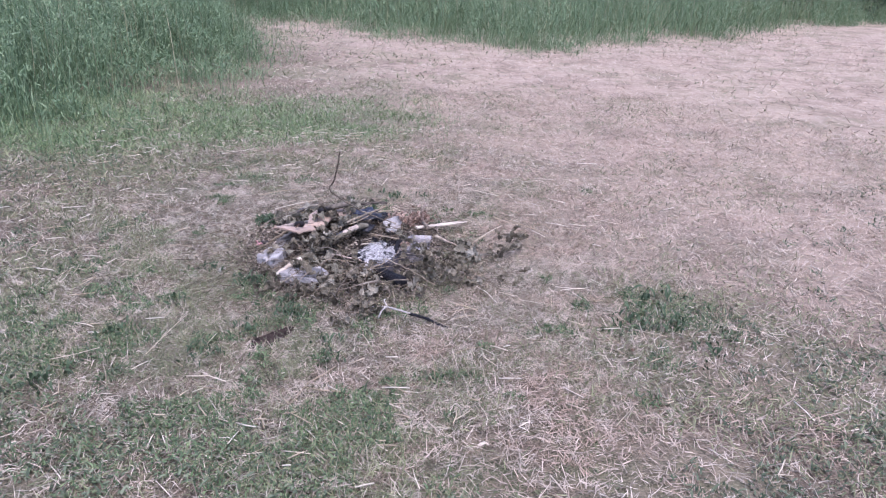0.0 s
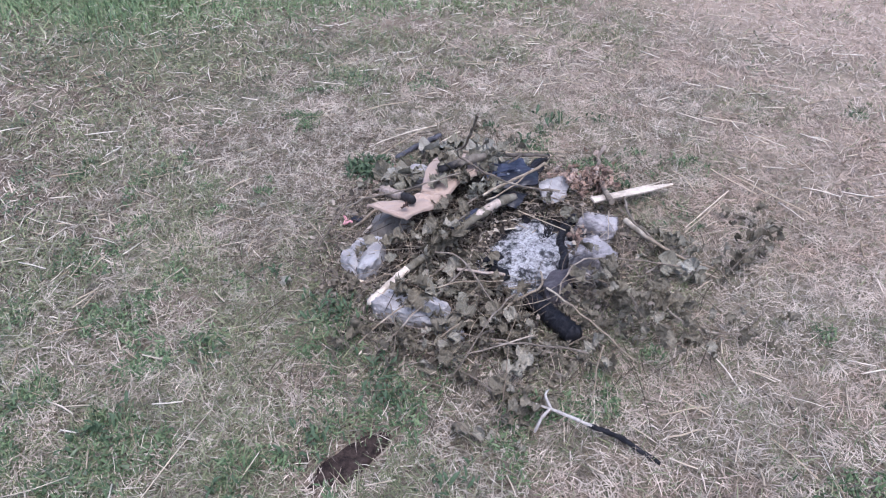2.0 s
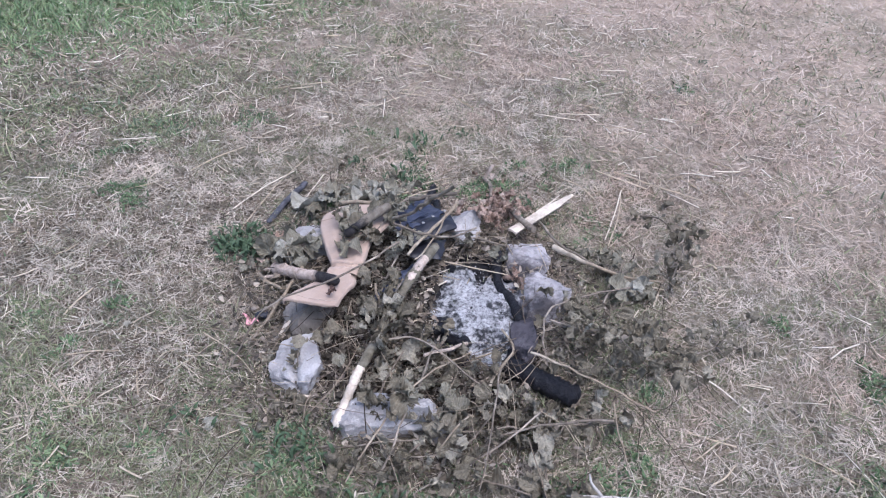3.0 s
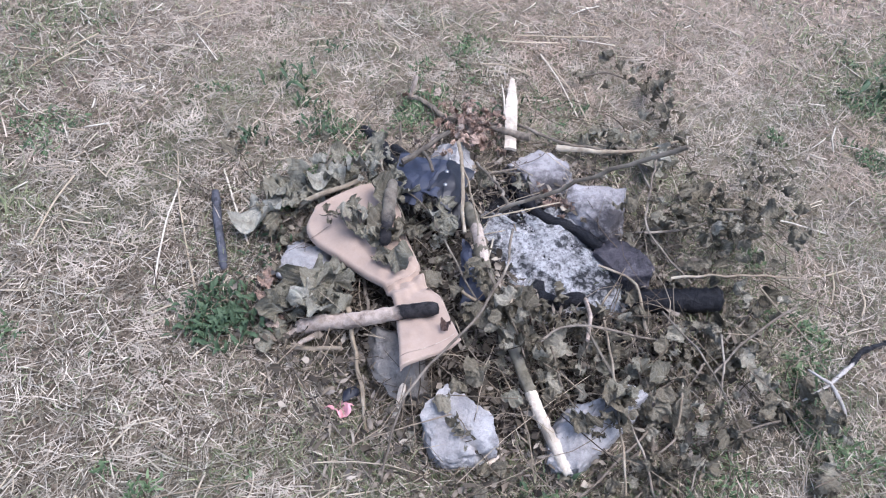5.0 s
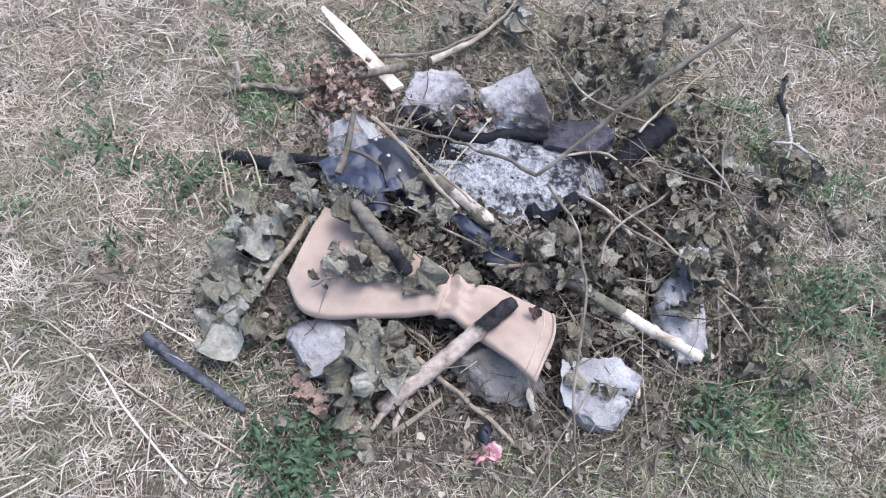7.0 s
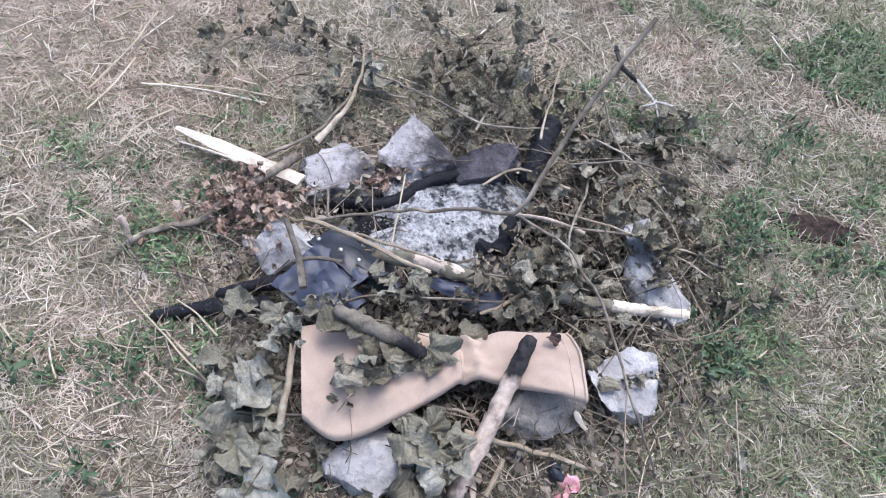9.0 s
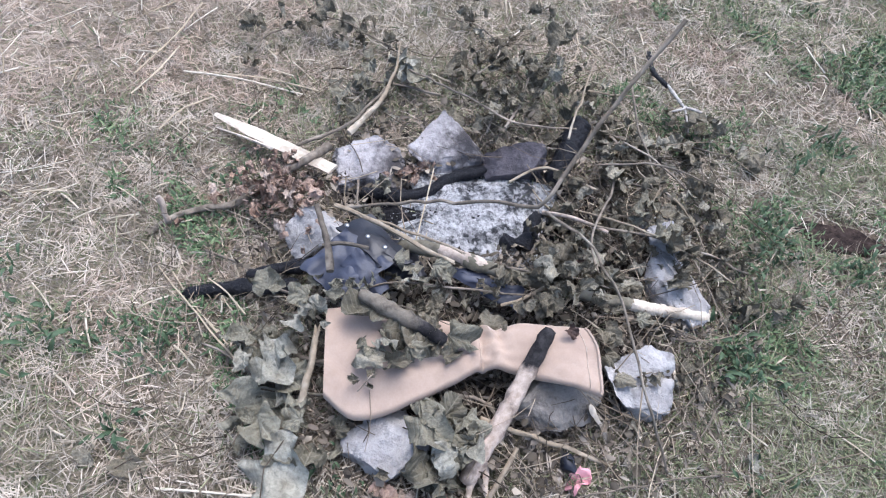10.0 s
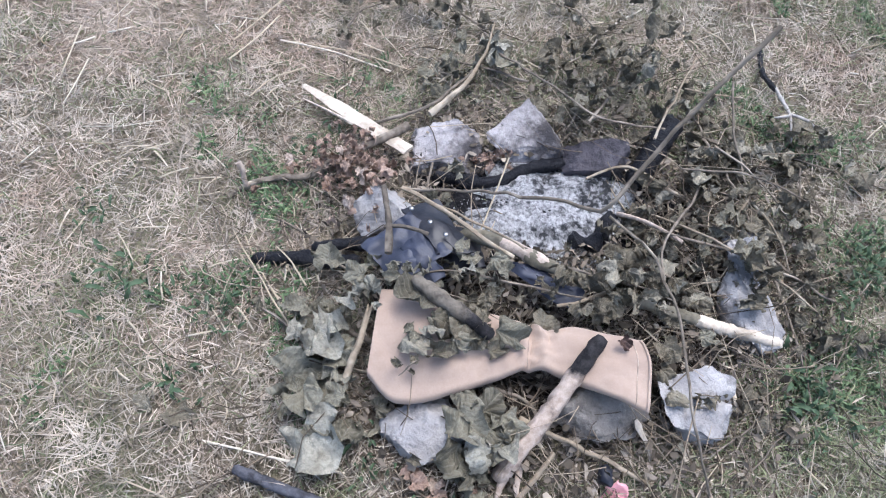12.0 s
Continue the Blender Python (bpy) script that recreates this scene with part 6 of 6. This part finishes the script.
for x, y, size, mesh, turn, rise in ((-0.640, 3.185, 0.9, DARKS[2], 260, 0.100), (-0.605, 3.200, 0.9, DARKS[4], 220, 0.110), (-0.690, 3.215, 0.8, DARKS[7], 300, 0.080), (-0.575, 3.215, 0.9, DARKS[0], 250, 0.105)):
    dead_leaf(x, y, size, "dark wilted leaf standing behind the white stone", mesh, turn, rise)
dead_leaf(-0.655, 3.300, 1.0, "dark reddish-brown curled leaf on the boot", REDDISH, 200, 0.136)
dead_leaf(-0.530, 3.180, 0.9, "reddish-brown curled leaf on the wilted heap", REDDISH, 60, 0.110)
leafy_branch([(-0.120, 3.400, 0.040), (-0.128, 3.365, 0.045), (-0.125, 3.335, 0.040)], 22, 0.014, BROWNS, "orange-brown shredded leaves between two stones", 24, 1.0, 0.9, 0.012, 0.0015)
dead_leaf(-1.201, 3.423, 0.45, "bluish-grey dead leaf on the lawn", LEAVES[8], 20)
dead_leaf(-0.500, 4.134, 0.6, "dark dead leaf lying flat on the lawn", DARKS[3], 160)
dead_leaf(-0.258, 2.736, 0.5, "grey dead leaf beside green weeds", LEAVES[0], 250)
dead_leaf(0.784, 2.409, 0.8, "brown dead leaf beside a dark stick", BROWNS[3], 90)
stick("wood_splinter", [(-0.262, 2.605, 0.018), (-0.258, 2.628, 0.022), (-0.256, 2.655, 0.018)], 0.0050, 0.0060, M_WOOD, "short white wood chip on the grass", "splinter", 91, flat=0.6)
stick("wood_splinter", [(0.150, 1.838, 0.016), (0.164, 1.842, 0.020), (0.184, 1.846, 0.016)], 0.0055, 0.0050, M_WOOD, "short white wood chip on the lawn", "splinter", 92, flat=0.6)


def litter(name, n, reach, lens, thin, wide, high, material, label):
    """Leaf crumbs, wood chips and bark shreds under and round the fire, thinning outwards."""
    r = RNG.random(n) ** 0.6 * reach
    th = RNG.uniform(0, 2 * np.pi, n)
    x, y = PILE[0] + r * np.cos(th), PILE[1] + r * np.sin(th)
    dx, dy = x + 0.265, y - 3.29
    keep = ((dx * 0.984 - dy * 0.179) / 0.12) ** 2 + ((dx * 0.179 + dy * 0.984) / 0.205) ** 2 > 1
    keep &= RNG.random(n) < np.clip(reach * 3.9 - r * 3.9, 0.06, 1)
    x, y = x[keep], y[keep]
    n = len(x)
    c = np.stack([x, y, ground_z(x, y) + 0.010 + RNG.uniform(0, high, n)], -1)
    a = RNG.normal(size=(n, 3)) * (1, 1, 0.35)
    a /= np.linalg.norm(a, axis=1)[:, None]
    b = np.cross(a, RNG.normal(size=(n, 3)) * (0.4, 0.4, 1))
    b /= np.linalg.norm(b, axis=1)[:, None]
    ln = RNG.uniform(*lens, n)[:, None]
    wd = np.where(RNG.random(n) < 0.6, RNG.uniform(*thin, n), RNG.uniform(*wide, n))[:, None]
    up = np.cross(a, b) * wd
    jit = lambda: RNG.uniform(0.5, 1.3, (n, 1))
    v = np.stack([c - a * ln, c - a * ln * 0.35 + b * wd * jit() + up * 0.5, c + a * ln * 0.5 + b * wd * jit() - up * 0.3, c + a * ln, c + a * ln * 0.3 - b * wd * jit() + up * 0.5, c - a * ln * 0.5 - b * wd * jit() - up * 0.2], 1).reshape(-1, 3)
    k = np.arange(n)[:, None] * 6
    me = mesh_from(name, v, quads=np.concatenate([k + np.array([[0, 1, 2, 5]]), k + np.array([[5, 2, 3, 4]])]))
    tagged(part(name, me, material), label, "litter", kind="stuff")


def twig_litter():
    """Thin broken twigs lying criss-cross in the fire's rim."""
    bm_v, bm_q = [], []
    n = 1100
    for _ in range(n):
        th, r = RNG.uniform(0, 2 * np.pi), RNG.uniform(0.18, 0.78)
        x, y = PILE[0] + r * np.cos(th), PILE[1] + r * np.sin(th)
        half = RNG.gamma(2.2, 0.022) + 0.015
        az, el = RNG.uniform(0, 2 * np.pi), RNG.normal(0.0, 0.16)
        d = np.array((np.cos(az) * np.cos(el), np.sin(az) * np.cos(el), np.sin(el)))
        c = np.array((x, y, gz(x, y) + 0.02 + half * abs(np.sin(el)) + RNG.uniform(0, 0.05) * (r < 0.45)))
        if not (ash_clear(c[0] + d[0] * half, c[1] + d[1] * half) and ash_clear(c[0] - d[0] * half, c[1] - d[1] * half)):
            continue
        s = np.array((-np.sin(az), np.cos(az), 0))
        up = np.cross(d, s)
        rad = RNG.uniform(0.0005, 0.0013)
        base = len(bm_v)
        bow = RNG.normal(0, 0.22) * half
        for k, w in ((-1, 0), (-0.3, 0.8), (0.3, 0.9), (1, 0)):
            m = c + d * half * k + s * bow * w + up * bow * 0.4 * w
            for a in range(4):
                bm_v.append(m + (s * math.cos(a * 1.5708) + up * math.sin(a * 1.5708)) * rad * (1.15 - 0.3 * (k + 1) / 2))
        for i in range(3):
            for a in range(4):
                bm_q.append((base + i * 4 + a, base + i * 4 + (a + 1) % 4, base + i * 4 + 4 + (a + 1) % 4, base + i * 4 + 4 + a))
    me = mesh_from("twig_litter", np.array(bm_v), quads=np.array(bm_q))
    n = mat_bits("dry_twigs", (0.0, (0.05, 0.038, 0.028)), (0.5, (0.16, 0.125, 0.09)), (0.85, (0.31, 0.25, 0.18)), (1.0, (0.50, 0.42, 0.31)))
    tagged(part("twig_litter", me, n), "thin dry broken twigs strewn over the fireplace", "twigs", kind="stuff")


def coals():
    """Charcoal crumbs and ash flakes in and round the ash bed."""
    base = bmesh.new()
    bmesh.ops.create_icosphere(base, subdivisions=1, radius=1.0)
    bv = np.array([v.co for v in base.verts])
    bf = np.array([[v.index for v in f.verts] for f in base.faces])
    base.free()
    n = 2600
    a, r = RNG.uniform(0, 2 * np.pi, n), np.sqrt(RNG.random(n))
    px, py = r * 0.145 * np.cos(a), r * 0.235 * np.sin(a)
    x, y = -0.265 + px * 0.984 + py * 0.179, 3.285 - px * 0.179 + py * 0.984
    inside = np.clip(1 - r, 0, 1)
    z = ground_z(x, y) + 0.008 + 0.019 * inside
    sc = RNG.gamma(1.6, 0.0007, (n, 1)) + 0.0005
    v = (bv[None] * (1 + RNG.normal(0, 0.25, (n, 12, 1))) * (RNG.uniform(0.5, 1.4, (n, 1, 3))) * sc[:, None]) + np.stack([x, y, z], -1)[:, None]
    me = mesh_from("charcoal_crumbs", v.reshape(-1, 3), tris=(np.arange(n)[:, None, None] * 12 + bf[None]).reshape(-1, 3))
    tagged(part("charcoal_crumbs", me, M_COALS), "black charcoal crumbs and pale ash flakes", "charcoal", kind="stuff")
    for k, (x, y, s) in enumerate(((-0.372, 3.250, 0.046), (-0.388, 3.222, 0.050), (-0.342, 3.172, 0.044), (-0.368, 3.192, 0.042), (-0.232, 3.100, 0.036), (-0.170, 3.440, 0.034), (-0.300, 3.470, 0.030))):
        ob = part("charcoal_lump", blob((s, s * 0.75, s * 0.7), 200 + k, 10, 2, 0.09), M_CHAR)
        ob.matrix_basis = pose(x, y, gz(x, y) + s * 0.3 + 0.018, 10, 20, k * 50)
        tagged(ob, "black charcoal lump on the pale ash", "charcoal", "charcoal lumps")


litter("leaf_litter", 14000, 0.58, (0.004, 0.015), (0.0007, 0.0020), (0.002, 0.005), 0.020, M_LITTER, "dark crumbled leaves and bark round the fire")
litter("leaf_fragments", 4200, 0.60, (0.006, 0.016), (0.002, 0.005), (0.004, 0.009), 0.040, M_FRAGMENT, "torn grey-brown scraps of wilted leaves")
litter("straw_fragments", 2600, 0.72, (0.005, 0.020), (0.0005, 0.0011), (0.0010, 0.0020), 0.026, M_CHAFF, "short broken straw bits mixed into the leaves")
twig_litter()
coals()

# ---------------------------------------------------------------- weeds


def weed_leaf(name, length, width, arch, seed):
    bm = bmesh.new()
    rows = []
    for i in range(7):
        u = i / 6
        w = width * math.sin(math.pi * min(1, 0.12 + 0.86 * u)) ** 0.8 * (1 + 0.18 * (-1) ** i) * (0.25 if i == 0 else 1)
        x, z = length * u, arch * math.sin(u * 2.3) * length
        rows.append([bm.verts.new((x, w * k, z + abs(k) * w * 0.5)) for k in (-1, 0, 1)])
    for p, q in zip(rows, rows[1:]):
        for k in range(2):
            bm.faces.new((p[k], q[k], q[k + 1], p[k + 1]))
    me = bpy.data.meshes.new(name)
    bm.to_mesh(me)
    bm.free()
    smooth(me)
    me.materials.append(M_WEED)
    return me


WEEDS = [weed_leaf("leaf", *a) for a in ((0.036, 0.0048, 0.4, 1), (0.030, 0.0036, 0.6, 2), (0.040, 0.0052, 0.35, 3), (0.024, 0.0046, 0.5, 4))]


def weed(x, y, size, leaves, seed, label):
    rng = np.random.default_rng(seed)
    w = thing("weed", label, "weed", "green weeds in the lawn")
    w.location = (x, y, gz(x, y))
    for k in range(int(leaves * 1.5) + 10):
        leaf = new("leaf", WEEDS[rng.integers(0, 4)])
        leaf.parent = w
        s = size * rng.uniform(0.5, 1.0)
        a, r = rng.uniform(0, 360), rng.uniform(0, 0.075) * size
        leaf.matrix_basis = pose(r * math.cos(a), r * math.sin(a), 0.005 + rng.uniform(0, 0.02) * size, rng.normal(0, 20), -rng.uniform(0, 55), a * 3.1 + k * 137) @ Matrix.Diagonal((s, s, s, 1))


for k, (x, y, s, c) in enumerate((
    (-0.885, 3.690, 1.15, 130), (-0.915, 3.735, 1.0, 70), (-0.850, 3.775, 0.9, 40), (-0.705, 3.768, 0.9, 12), (-0.236, 4.175, 1.3, 14), (-0.389, 2.322, 1.0, 12), (-0.600, 2.675, 1.0, 14),
    (-0.640, 2.760, 0.9, 12), (-1.086, 2.739, 1.0, 12), (-1.030, 3.090, 1.0, 10), (0.027, 3.724, 1.0, 12), (-0.334, 3.980, 1.0, 10), (-1.243, 2.460, 1.2, 16),
    (-0.842, 2.305, 1.2, 16), (-0.400, 2.446, 1.1, 14), (0.970, 2.880, 1.5, 14), (1.030, 2.640, 1.4, 14), (0.840, 2.680, 1.3, 12), (1.118, 2.427, 1.3, 12),
    (-1.340, 2.120, 1.4, 16), (-0.800, 2.960, 0.9, 12), (0.110, 3.640, 0.8, 8), (-0.560, 2.640, 0.8, 10), (-0.480, 4.090, 0.9, 9), (-0.050, 4.230, 0.9, 9),
    (-0.589, 2.682, 1.1, 18), (-0.735, 2.525, 1.1, 18), (-0.783, 2.947, 1.1, 18), (-0.842, 2.952, 1.1, 18), (-0.319, 4.023, 0.7, 14), (-0.272, 4.074, 0.7, 14), (-0.355, 3.989, 0.7, 14),
)):
    weed(x, y, s, c, 300 + k, "low green weed rosette growing in dry grass" if c < 15 else "dense clump of green weeds in dry grass")
